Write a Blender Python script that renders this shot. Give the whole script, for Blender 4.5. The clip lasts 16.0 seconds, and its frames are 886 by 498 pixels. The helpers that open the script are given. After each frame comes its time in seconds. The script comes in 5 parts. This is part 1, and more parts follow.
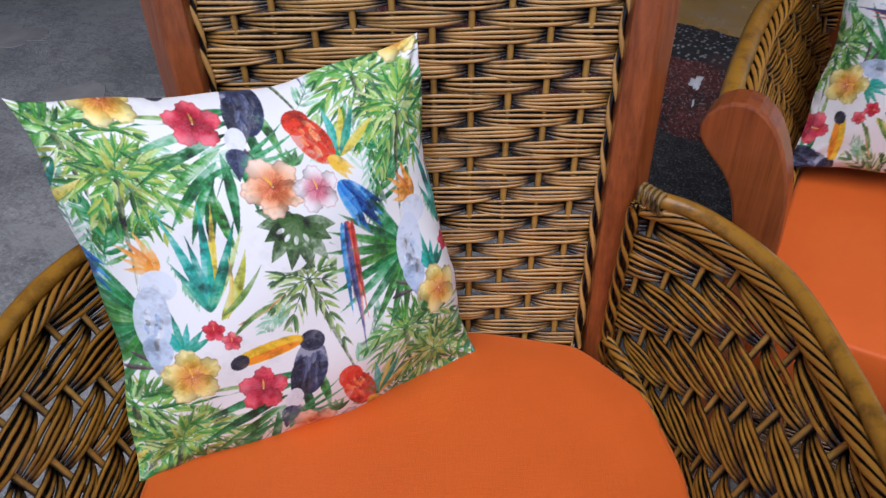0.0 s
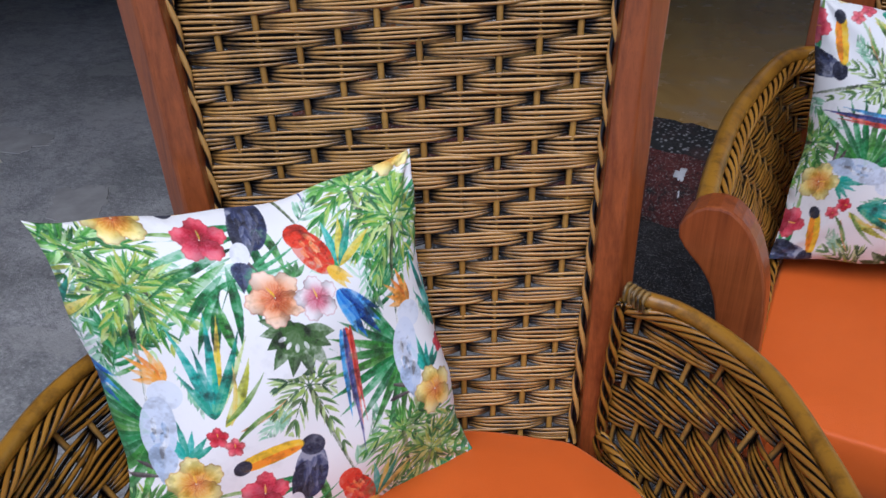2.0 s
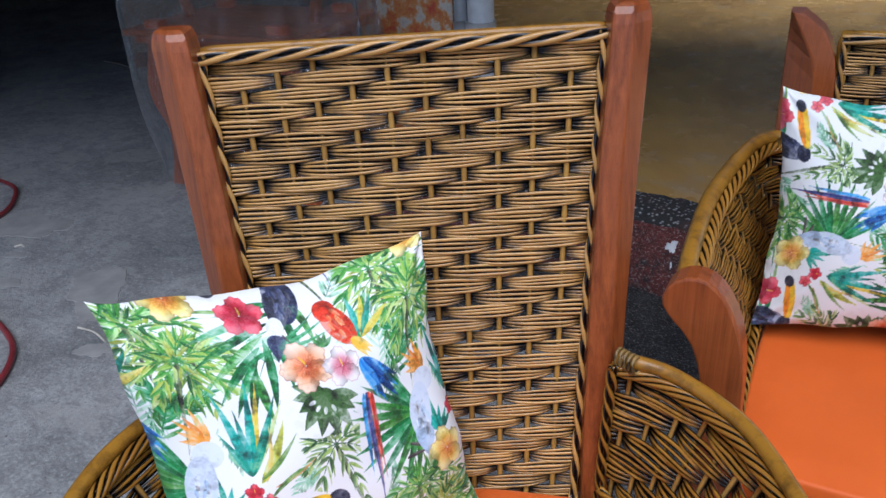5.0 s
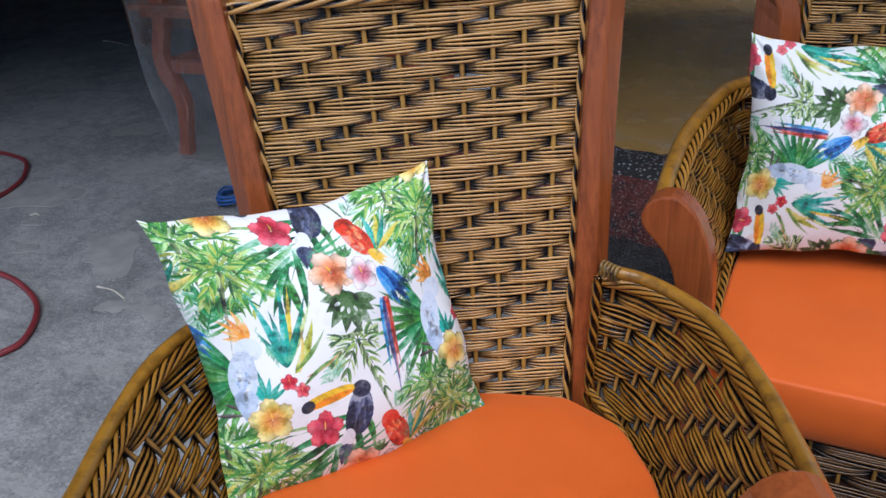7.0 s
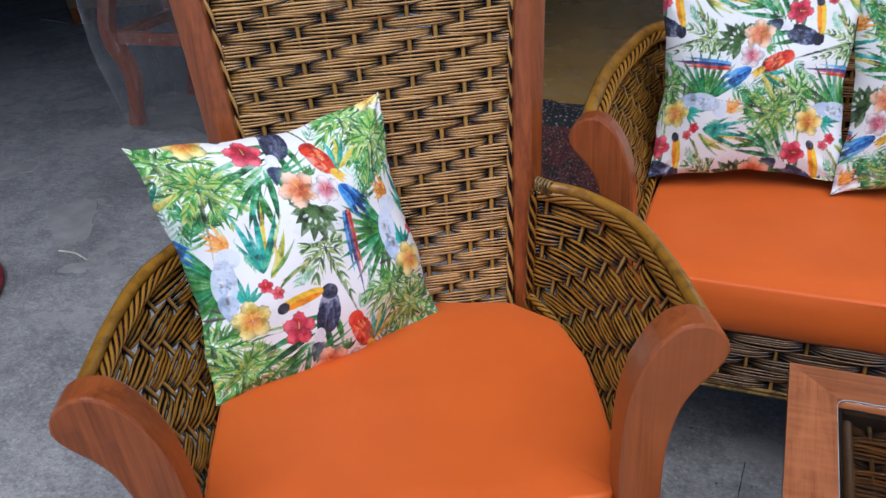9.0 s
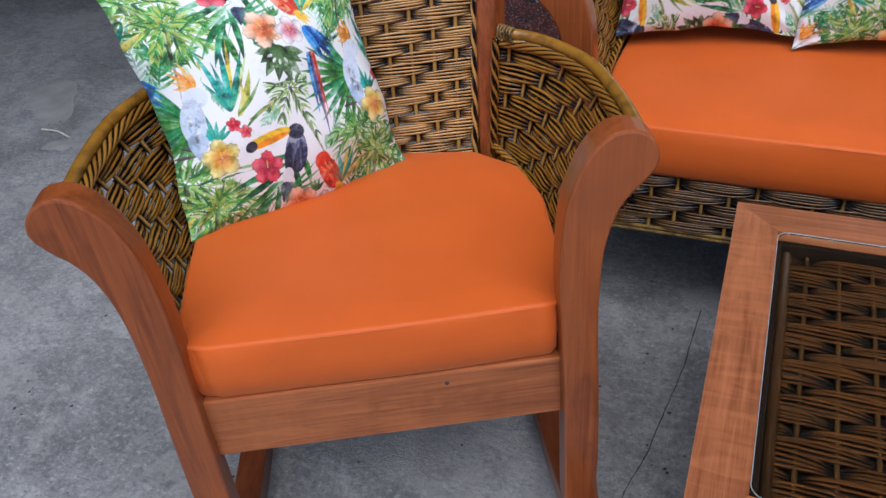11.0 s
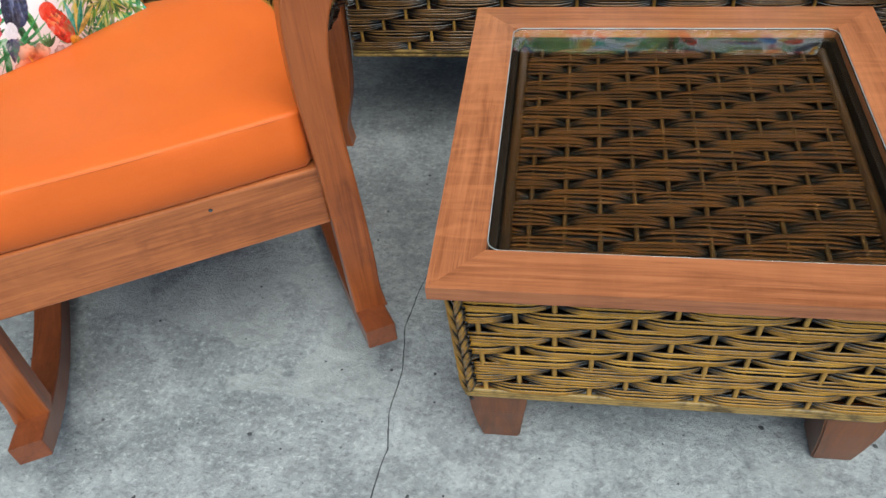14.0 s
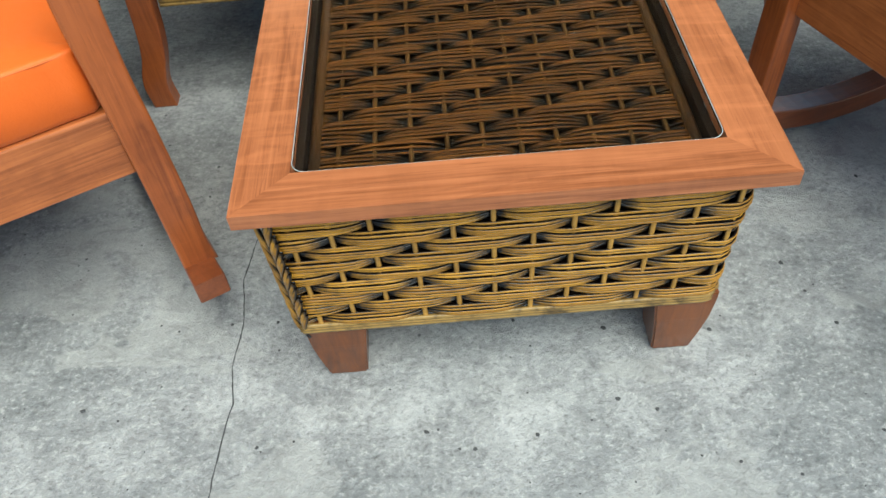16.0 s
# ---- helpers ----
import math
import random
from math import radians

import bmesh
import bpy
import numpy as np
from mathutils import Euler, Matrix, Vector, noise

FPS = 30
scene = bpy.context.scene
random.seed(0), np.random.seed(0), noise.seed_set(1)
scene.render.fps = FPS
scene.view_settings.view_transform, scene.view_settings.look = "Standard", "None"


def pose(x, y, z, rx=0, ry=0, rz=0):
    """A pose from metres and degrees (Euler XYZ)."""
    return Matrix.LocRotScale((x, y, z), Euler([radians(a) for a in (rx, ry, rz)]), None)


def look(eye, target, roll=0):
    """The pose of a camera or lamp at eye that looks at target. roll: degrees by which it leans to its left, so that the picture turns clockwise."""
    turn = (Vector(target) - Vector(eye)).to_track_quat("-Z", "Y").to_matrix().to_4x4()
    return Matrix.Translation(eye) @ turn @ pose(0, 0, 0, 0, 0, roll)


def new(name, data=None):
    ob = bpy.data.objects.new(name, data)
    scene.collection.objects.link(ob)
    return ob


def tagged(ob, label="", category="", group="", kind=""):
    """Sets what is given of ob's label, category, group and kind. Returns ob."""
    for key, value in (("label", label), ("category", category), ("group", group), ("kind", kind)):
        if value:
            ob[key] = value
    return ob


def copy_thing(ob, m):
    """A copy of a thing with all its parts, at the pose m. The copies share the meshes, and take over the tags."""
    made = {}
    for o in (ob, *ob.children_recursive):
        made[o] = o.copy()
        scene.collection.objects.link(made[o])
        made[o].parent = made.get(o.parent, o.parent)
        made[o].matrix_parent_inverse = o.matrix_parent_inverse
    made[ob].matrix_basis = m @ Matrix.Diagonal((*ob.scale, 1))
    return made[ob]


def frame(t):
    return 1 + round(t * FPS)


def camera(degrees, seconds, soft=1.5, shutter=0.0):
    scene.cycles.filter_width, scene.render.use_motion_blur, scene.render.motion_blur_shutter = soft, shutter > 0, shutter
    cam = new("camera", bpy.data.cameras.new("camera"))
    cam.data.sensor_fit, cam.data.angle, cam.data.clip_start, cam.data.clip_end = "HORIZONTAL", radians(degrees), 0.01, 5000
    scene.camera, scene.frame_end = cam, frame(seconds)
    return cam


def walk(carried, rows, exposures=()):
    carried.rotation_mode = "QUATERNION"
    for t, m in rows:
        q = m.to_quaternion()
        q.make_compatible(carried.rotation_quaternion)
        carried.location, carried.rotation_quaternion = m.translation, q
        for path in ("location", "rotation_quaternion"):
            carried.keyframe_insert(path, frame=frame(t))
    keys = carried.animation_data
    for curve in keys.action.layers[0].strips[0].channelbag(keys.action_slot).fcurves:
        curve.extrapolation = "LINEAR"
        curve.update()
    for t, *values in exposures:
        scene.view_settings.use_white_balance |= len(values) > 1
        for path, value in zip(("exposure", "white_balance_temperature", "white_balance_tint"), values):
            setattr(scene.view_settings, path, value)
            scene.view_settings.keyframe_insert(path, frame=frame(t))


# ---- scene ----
cam = camera(58.2, 16.0)
PATH = [
    (0, (-0.292, -0.049, 1.324), (-1.072, 1.307, 0.078), -2.1),
    (0.5, (-0.288, -0.058, 1.331), (-1.086, 1.338, 0.141), -2.6),
    (1, (-0.282, -0.062, 1.348), (-1.091, 1.367, 0.206), -2.8),
    (1.5, (-0.276, -0.063, 1.358), (-1.092, 1.387, 0.248), -2.8),
    (2, (-0.276, -0.068, 1.369), (-1.102, 1.405, 0.298), -3.0),
    (2.5, (-0.269, -0.079, 1.386), (-1.1, 1.41, 0.341), -3.2),
    (3, (-0.263, -0.093, 1.403), (-1.107, 1.426, 0.414), -3.3),
    (3.5, (-0.253, -0.11, 1.422), (-1.113, 1.44, 0.497), -3.4),
    (3.7, (-0.251, -0.118, 1.421), (-1.115, 1.447, 0.525), -3.5),
    (5.8, (-0.208, -0.222, 1.442), (-1.07, 1.328, 0.517), -4.1),
    (6, (-0.2, -0.24, 1.439), (-1.057, 1.31, 0.51), -4.0),
    (6.5, (-0.175, -0.288, 1.433), (-1.027, 1.26, 0.495), -4.4),
    (7, (-0.164, -0.335, 1.427), (-1.01, 1.206, 0.474), -4.9),
    (7.5, (-0.156, -0.384, 1.42), (-0.975, 1.167, 0.459), -5.4),
    (8, (-0.143, -0.438, 1.422), (-0.917, 1.133, 0.458), -5.2),
    (8.2, (-0.136, -0.458, 1.423), (-0.893, 1.12, 0.455), -5.2),
    (10.3, (-0.01, -0.594, 1.381), (-0.702, 0.909, 0.257), -5.8),
    (10.5, (-0.008, -0.603, 1.374), (-0.694, 0.887, 0.23), -5.7),
    (11, (0.008, -0.614, 1.344), (-0.67, 0.836, 0.144), -5.7),
    (11.5, (0.028, -0.636, 1.327), (-0.632, 0.77, 0.066), -5.8),
    (12, (0.045, -0.654, 1.319), (-0.58, 0.707, -0.006), -6.9),
    (12.5, (0.074, -0.667, 1.309), (-0.485, 0.692, -0.048), -7.0),
    (13, (0.108, -0.679, 1.292), (-0.368, 0.679, -0.096), -6.9),
    (13.5, (0.144, -0.692, 1.28), (-0.229, 0.668, -0.139), -6.3),
    (14, (0.175, -0.698, 1.268), (-0.108, 0.671, -0.163), -6.1),
    (14.5, (0.201, -0.703, 1.265), (0.0, 0.682, -0.164), -5.8),
    (15, (0.234, -0.706, 1.256), (0.111, 0.678, -0.183), -5.8),
    (15.5, (0.26, -0.717, 1.229), (0.214, 0.662, -0.218), -5.1),
    (16, (0.285, -0.724, 1.177), (0.263, 0.61, -0.313), -5.3),
]
EXPOSURES = [(0, -0.06, 5950, 18), (2, -0.06, 5800, 17), (3.0, -0.04, 5700, 14), (3.5, 0.22, 5650, 13), (8, 0.10, 5800, 13), (10.5, 0.02, 5850, 17), (11.5, 0.22, 5950, 7), (12.5, 0.55, 6050, 0), (14.5, 0.74, 6150, -2), (16, 1.04, 6450, -3)]
walk(cam, [(t, look(eye, target, roll)) for t, eye, target, roll in PATH], EXPOSURES)

# ---- light ----
world = bpy.data.worlds.new("sky")
scene.world = world
world.use_nodes = True
wn = world.node_tree.nodes
sky = wn.new("ShaderNodeTexSky")
sky.sky_type, sky.sun_disc = "NISHITA", False
sky.sun_elevation, sky.sun_rotation = radians(62), radians(150)
wn["Background"].inputs["Strength"].default_value = 0.088
world.node_tree.links.new(sky.outputs[0], wn["Background"].inputs["Color"])
sun = new("sun", bpy.data.lights.new("sun", "SUN"))
sun.data.energy, sun.data.angle, sun.data.color = 3.05, radians(58), (1.0, 0.975, 0.94)
sun.matrix_world = look((1.3, -2.3, 5.0), (0, 0, 0))


# ---- materials ----
class Mat:
    """A node material with short-hands."""

    def __init__(self, name, rough=0.5, metal=0.0, spec=0.5):
        self.m = bpy.data.materials.new(name)
        self.m.use_nodes = True
        self.n, self.l = self.m.node_tree.nodes, self.m.node_tree.links
        self.b = self.n["Principled BSDF"]
        self.b.inputs["Roughness"].default_value = rough
        self.b.inputs["Metallic"].default_value = metal
        self.b.inputs["Specular IOR Level"].default_value = spec

    def node(self, kind, **values):
        k = self.n.new(kind)
        for key, value in values.items():
            k.inputs[key.replace("_", " ")].default_value = value
        return k

    def coords(self, scale=(1, 1, 1), turn=(0, 0, 0)):
        c, m = self.n.new("ShaderNodeTexCoord"), self.n.new("ShaderNodeMapping")
        m.inputs["Scale"].default_value = scale
        m.inputs["Rotation"].default_value = [radians(a) for a in turn]
        self.l.new(c.outputs["Object"], m.inputs["Vector"])
        return m.outputs[0]

    def noise(self, scale, detail=4.0, rough=0.55, vec=None, distortion=0.0):
        k = self.node("ShaderNodeTexNoise", Scale=scale, Detail=detail, Roughness=rough, Distortion=distortion)
        if vec is None:
            vec = self.coords()
        self.l.new(vec, k.inputs["Vector"])
        return k.outputs["Fac"]

    def ramp(self, fac, *stops):
        k = self.n.new("ShaderNodeValToRGB")
        e = k.color_ramp.elements
        while len(e) < len(stops):
            e.new(0.5)
        for el, (p, c) in zip(e, stops):
            el.position, el.color = p, (*c, 1) if len(c) == 3 else c
        self.l.new(fac, k.inputs["Fac"])
        return k.outputs["Color"]

    def mix(self, fac, a, b, blend="MIX"):
        k = self.n.new("ShaderNodeMix")
        k.data_type, k.blend_type = "RGBA", blend
        for sock, v in ((k.inputs[0], fac), (k.inputs[6], a), (k.inputs[7], b)):
            if isinstance(v, bpy.types.NodeSocket):
                self.l.new(v, sock)
            else:
                sock.default_value = (*v, 1) if isinstance(v, tuple) else v
        return k.outputs[2]

    def math(self, op, a, b=0.0):
        k = self.n.new("ShaderNodeMath")
        k.operation = op
        for sock, v in zip(k.inputs, (a, b)):
            if isinstance(v, bpy.types.NodeSocket):
                self.l.new(v, sock)
            else:
                sock.default_value = v
        return k.outputs[0]

    def colour(self, out):
        self.l.new(out, self.b.inputs["Base Color"])

    def rough(self, out):
        self.l.new(out, self.b.inputs["Roughness"])

    def bump(self, out, strength, distance):
        k = self.node("ShaderNodeBump", Strength=strength, Distance=distance)
        self.l.new(out, k.inputs["Height"])
        self.l.new(k.outputs[0], self.b.inputs["Normal"])

    def random(self):
        return self.n.new("ShaderNodeObjectInfo").outputs["Random"]

    def island(self):
        return self.n.new("ShaderNodeNewGeometry").outputs["Random Per Island"]


def rattan(name, light, mid, dark, rough=0.42, amount=0.5, coat=0.04, spec=0.30, glaze_shade=True):
    """Antiqued wicker strands: every strand its own tone, with black glaze and crevice shade painted on all but their
    crowns.
    """
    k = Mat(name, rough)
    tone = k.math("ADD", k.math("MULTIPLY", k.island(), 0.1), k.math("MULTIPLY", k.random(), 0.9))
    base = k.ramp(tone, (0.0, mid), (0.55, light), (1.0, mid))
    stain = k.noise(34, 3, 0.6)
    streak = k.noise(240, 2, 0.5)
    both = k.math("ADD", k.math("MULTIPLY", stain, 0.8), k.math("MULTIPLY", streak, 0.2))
    if glaze_shade:
        rub_shade = k.n.new("ShaderNodeVertexColor")
        rub_shade.layer_name = "rub_shade"
        # one mask holds the glaze and the shade between strands
        worn = k.math("ADD", rub_shade.outputs["Color"], k.math("MULTIPLY", k.math("SUBTRACT", both, 0.5), 1.25))
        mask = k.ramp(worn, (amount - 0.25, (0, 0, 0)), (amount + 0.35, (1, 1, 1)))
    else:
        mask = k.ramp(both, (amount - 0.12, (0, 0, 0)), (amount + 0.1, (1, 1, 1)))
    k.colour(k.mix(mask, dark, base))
    k.bump(streak, 0.25, 0.001)
    k.b.inputs["Coat Weight"].default_value = coat
    k.b.inputs["Coat Roughness"].default_value = 0.3
    k.b.inputs["Specular IOR Level"].default_value = spec
    return k.m


def wood(name, grain, light=(0.32, 0.083, 0.020), dark=(0.14, 0.030, 0.008), rough=0.36, figure=0.06):
    """Red-brown varnished cedar; grain: 1 along the grain, 0 across it, on x, y, z."""
    k = Mat(name, rough)
    fine = k.coords(tuple(1.2 if g else 64.0 for g in grain))
    bent = k.coords(tuple(1.1 if g else 9.0 for g in grain))
    fibre = k.noise(2.2, 8, 0.7, fine, 0.1)
    year = k.noise(1.4, 4, 0.55, bent, 0.9)
    rings = k.math("FRACT", k.math("MULTIPLY", year, 9.0))
    blotch = k.noise(7, 3, 0.55)
    c = k.ramp(fibre, (0.34, dark), (0.66, light))
    c = k.mix(k.ramp(rings, (0.0, (0.38, 0.38, 0.38)), (0.4, (0, 0, 0)), (0.8, (0, 0, 0)), (1.0, (0.38, 0.38, 0.38))), c, tuple(0.72 * x for x in dark))
    c = k.mix(k.ramp(year, (0.42, (0, 0, 0)), (0.62, (0.55, 0.55, 0.55))), c, tuple(1.18 * x for x in light))
    c = k.mix(k.ramp(blotch, (0.5, (0, 0, 0)), (0.8, (0.35, 0.35, 0.35))), c, tuple(0.7 * x for x in dark))
    ripple = k.noise(1.2, 3, 0.5, k.coords(tuple(34.0 if g else 6.0 for g in grain)), 1.2)
    c = k.mix(k.ramp(ripple, (0.46, (0, 0, 0)), (0.66, (figure, figure, figure))), c, tuple(1.6 * x for x in light))
    pore = k.noise(9, 3, 0.75, fine)
    c = k.mix(k.ramp(pore, (0.30, (0.4, 0.4, 0.4)), (0.42, (0, 0, 0))), c, tuple(0.4 * x for x in dark))
    c = k.mix(k.math("MULTIPLY", k.random(), 0.2), c, tuple(0.75 * x for x in light))
    k.colour(c)
    k.rough(k.ramp(fibre, (0.2, (0.30, 0.30, 0.30)), (0.8, (0.46, 0.46, 0.46))))
    k.bump(fibre, 0.15, 0.001)
    k.b.inputs["Coat Weight"].default_value = 0.55
    k.b.inputs["Coat Roughness"].default_value = 0.2
    k.b.inputs["Specular IOR Level"].default_value = 0.25
    return k.m


def plain(name, colour, rough=0.5, metal=0.0, vary=0.25, scale=20):
    k = Mat(name, rough, metal)
    n = k.noise(scale, 5, 0.6)
    lo, hi = tuple(c * (1 - vary) for c in colour), tuple(min(1, c * (1 + vary)) for c in colour)
    k.colour(k.ramp(n, (0.3, lo), (0.7, hi)))
    k.bump(k.noise(scale * 6, 3), 0.15, 0.001)
    return k.m


def orange_cloth():
    k = Mat("orange_canvas", 0.5, spec=0.34)
    n = k.noise(7, 4, 0.6)
    c = k.ramp(n, (0.3, (0.61, 0.104, 0.011)), (0.7, (0.68, 0.120, 0.013)))
    warp = k.noise(60, 2, 0.5, k.coords((1, 30, 1)))
    weft = k.noise(60, 2, 0.5, k.coords((30, 1, 1)))
    thread = k.math("ADD", warp, weft)
    c = k.mix(k.ramp(thread, (0.75, (0, 0, 0)), (1.25, (0.22, 0.22, 0.22))), c, (0.70, 0.13, 0.015))
    k.colour(c)
    h = k.math("ADD", k.math("MULTIPLY", thread, 0.2), k.math("MULTIPLY", k.noise(5, 2), 1.0))
    k.bump(h, 0.35, 0.006)
    k.b.inputs["Sheen Weight"].default_value = 0.22
    k.b.inputs["Sheen Roughness"].default_value = 0.4
    k.b.inputs["Sheen Tint"].default_value = (1.0, 0.68, 0.36, 1)
    return k.m


def printed_cloth():
    k = Mat("printed_cotton", 0.72, spec=0.3)
    a = k.n.new("ShaderNodeVertexColor")
    a.layer_name = "print"
    n = k.noise(420, 2)
    k.colour(k.mix(k.ramp(n, (0.35, (0, 0, 0)), (0.75, (0.04, 0.04, 0.04))), a.outputs["Color"], (0.8, 0.8, 0.8)))
    k.bump(k.math("ADD", k.math("MULTIPLY", n, 0.08), k.noise(9, 3)), 0.35, 0.008)
    k.b.inputs["Sheen Weight"].default_value = 0.04
    return k.m


def concrete():
    """Worn trowelled concrete: broad stains, mottling, grit and pits."""
    k = Mat("concrete", 0.75, spec=0.4)
    v = k.coords()
    broad = k.noise(1.7, 8, 0.72, v, 0.4)
    mottle = k.noise(7.5, 10, 0.72, v, 0.15)
    grit = k.noise(85, 6, 0.75, v)
    c = k.ramp(mottle, (0.30, (0.205, 0.210, 0.214)), (0.5, (0.335, 0.338, 0.336)), (0.70, (0.475, 0.480, 0.475)))
    c = k.mix(k.ramp(broad, (0.46, (0, 0, 0)), (0.62, (0.6, 0.6, 0.6))), c, (0.135, 0.143, 0.147))
    c = k.mix(k.ramp(broad, (0.34, (0.35, 0.35, 0.35)), (0.46, (0, 0, 0))), c, (0.42, 0.42, 0.40))
    c = k.mix(k.ramp(grit, (0.36, (0.55, 0.55, 0.55)), (0.47, (0, 0, 0))), c, (0.08, 0.08, 0.08))
    c = k.mix(k.ramp(grit, (0.54, (0, 0, 0)), (0.66, (0.65, 0.65, 0.65))), c, (0.58, 0.58, 0.56))
    fleck = k.noise(34, 8, 0.8, k.coords((1, 1.7, 1), (0, 0, 20)), 0.4)
    c = k.mix(k.ramp(fleck, (0.33, (0.6, 0.6, 0.6)), (0.45, (0, 0, 0))), c, (0.10, 0.102, 0.104))
    c = k.mix(k.ramp(fleck, (0.55, (0, 0, 0)), (0.68, (0.7, 0.7, 0.7))), c, (0.56, 0.56, 0.54))
    patch = k.noise(2.3, 5, 0.55, k.coords((1, 1.6, 1), (0, 0, 30)), 0.5)
    c = k.mix(k.ramp(patch, (0.56, (0, 0, 0)), (0.572, (0.55, 0.55, 0.55))), c, (0.38, 0.38, 0.365))
    scale = k.noise(15, 7, 0.72, k.coords((1.0, 1.5, 1.0)), 0.7)
    c = k.mix(k.ramp(scale, (0.40, (0.30, 0.30, 0.30)), (0.49, (0, 0, 0))), c, (0.11, 0.112, 0.114))
    c = k.mix(k.ramp(scale, (0.56, (0, 0, 0)), (0.62, (0.2, 0.2, 0.2))), c, (0.42, 0.42, 0.405))
    spot = k.n.new("ShaderNodeTexVoronoi")
    spot.inputs["Scale"].default_value = 9.0
    k.l.new(v, spot.inputs["Vector"])
    c = k.mix(k.ramp(spot.outputs["Distance"], (0.022, (0.85, 0.85, 0.85)), (0.042, (0, 0, 0))), c, (0.05, 0.05, 0.055))
    k.colour(c)
    k.rough(k.ramp(mottle, (0.3, (0.5, 0.5, 0.5)), (0.7, (0.8, 0.8, 0.8))))
    k.bump(k.math("ADD", grit, k.math("MULTIPLY", mottle, 0.8)), 1.0, 0.007)
    return k.m


def ochre_floor():
    """Polished ochre cement, cloudy and worn."""
    k = Mat("ochre_cement", 0.22, spec=0.5)
    cloud = k.noise(1.6, 6, 0.6, k.coords((1, 0.6, 1)), 1.2)
    c = k.ramp(cloud, (0.3, (0.38, 0.215, 0.068)), (0.5, (0.56, 0.335, 0.105)), (0.72, (0.68, 0.43, 0.135)))
    c = k.mix(k.ramp(k.noise(6, 4), (0.55, (0, 0, 0)), (0.75, (0.5, 0.5, 0.5))), c, (0.50, 0.40, 0.27))
    k.colour(c)
    k.rough(k.ramp(k.noise(8, 5), (0.3, (0.14, 0.14, 0.14)), (0.7, (0.34, 0.34, 0.34))))
    return k.m


def red_kerb(name="worn_red_paint", mid=(0.105, 0.021, 0.017), high=(0.15, 0.028, 0.022)):
    """Rough dark plaster with worn paint, white grit and pits."""
    k = Mat(name, 0.7)
    n = k.noise(14, 6, 0.7)
    c = k.ramp(n, (0.38, (0.018, 0.016, 0.016)), (0.50, mid), (0.66, high), (0.80, (0.28, 0.26, 0.25)))
    fine = k.noise(130, 6, 0.8)
    c = k.mix(k.ramp(fine, (0.56, (0, 0, 0)), (0.62, (1, 1, 1))), c, (0.34, 0.33, 0.32))
    c = k.mix(k.ramp(fine, (0.40, (1, 1, 1)), (0.46, (0, 0, 0))), c, (0.008, 0.007, 0.007))
    k.colour(c)
    k.bump(k.noise(60, 5), 0.8, 0.015)
    return k.m


def pebbles():
    k = Mat("exposed_aggregate", 0.8)
    vo = k.n.new("ShaderNodeTexVoronoi")
    vo.inputs["Scale"].default_value = 58
    k.l.new(k.coords(), vo.inputs["Vector"])
    c = k.ramp(vo.outputs["Distance"], (0.08, (0.46, 0.46, 0.46)), (0.38, (0.03, 0.03, 0.03)))
    c = k.mix(k.ramp(k.noise(9, 4), (0.5, (0, 0, 0)), (0.7, (0.6, 0.6, 0.6))), c, (0.10, 0.045, 0.04))
    k.colour(c)
    k.bump(k.math("MULTIPLY", vo.outputs["Distance"], -1.0), 0.8, 0.012)
    return k.m


def flaked_paint():
    k = Mat("flaked_paint", 0.7)
    n = k.noise(13, 7, 0.7)
    k.colour(k.ramp(n, (0.36, (0.55, 0.09, 0.05)), (0.5, (0.60, 0.25, 0.07)), (0.58, (0.62, 0.58, 0.50)), (0.75, (0.40, 0.40, 0.38))))
    k.bump(n, 0.4, 0.004)
    return k.m


def clear(name, rough=0.0, tint=(1, 1, 1), ior=1.45):
    k = Mat(name, rough)
    k.b.inputs["Base Color"].default_value = (*tint, 1)
    k.b.inputs["Transmission Weight"].default_value = 1.0
    k.b.inputs["IOR"].default_value = ior
    return k


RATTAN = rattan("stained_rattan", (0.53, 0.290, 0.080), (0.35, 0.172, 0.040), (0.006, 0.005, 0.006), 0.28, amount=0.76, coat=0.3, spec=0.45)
# Shaded copy for the sofa apron: the cushion's shade is in its colour.
RATTAN_APRON_SHADE = rattan("apron_shade_rattan", (0.19, 0.088, 0.020), (0.11, 0.047, 0.010), (0.005, 0.004, 0.004), 0.28, amount=0.82, coat=0.3, spec=0.45)
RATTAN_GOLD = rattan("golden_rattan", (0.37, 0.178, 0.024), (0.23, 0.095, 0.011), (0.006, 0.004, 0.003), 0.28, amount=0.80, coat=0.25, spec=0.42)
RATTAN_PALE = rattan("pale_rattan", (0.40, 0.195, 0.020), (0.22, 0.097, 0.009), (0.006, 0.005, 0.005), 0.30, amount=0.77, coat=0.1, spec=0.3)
# Under-glass wicker: darker stain plus the recess's shade, put into one colour.
RATTAN_SHADED = rattan("shaded_rattan", (0.068, 0.0228, 0.0030), (0.031, 0.0100, 0.0014), (0.002, 0.0013, 0.0008), 0.45, amount=0.80, coat=0.0, spec=0.05)
# Near black: the shade in the weave's gaps, put into a strand colour.
GAP_SHADE = rattan("gap_shade_rattan", (0.010, 0.006, 0.004), (0.006, 0.004, 0.003), (0.002, 0.002, 0.0025), 0.6, amount=0.5, coat=0.0, spec=0.08, glaze_shade=False)
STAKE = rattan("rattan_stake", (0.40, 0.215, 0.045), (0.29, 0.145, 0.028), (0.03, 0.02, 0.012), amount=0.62)
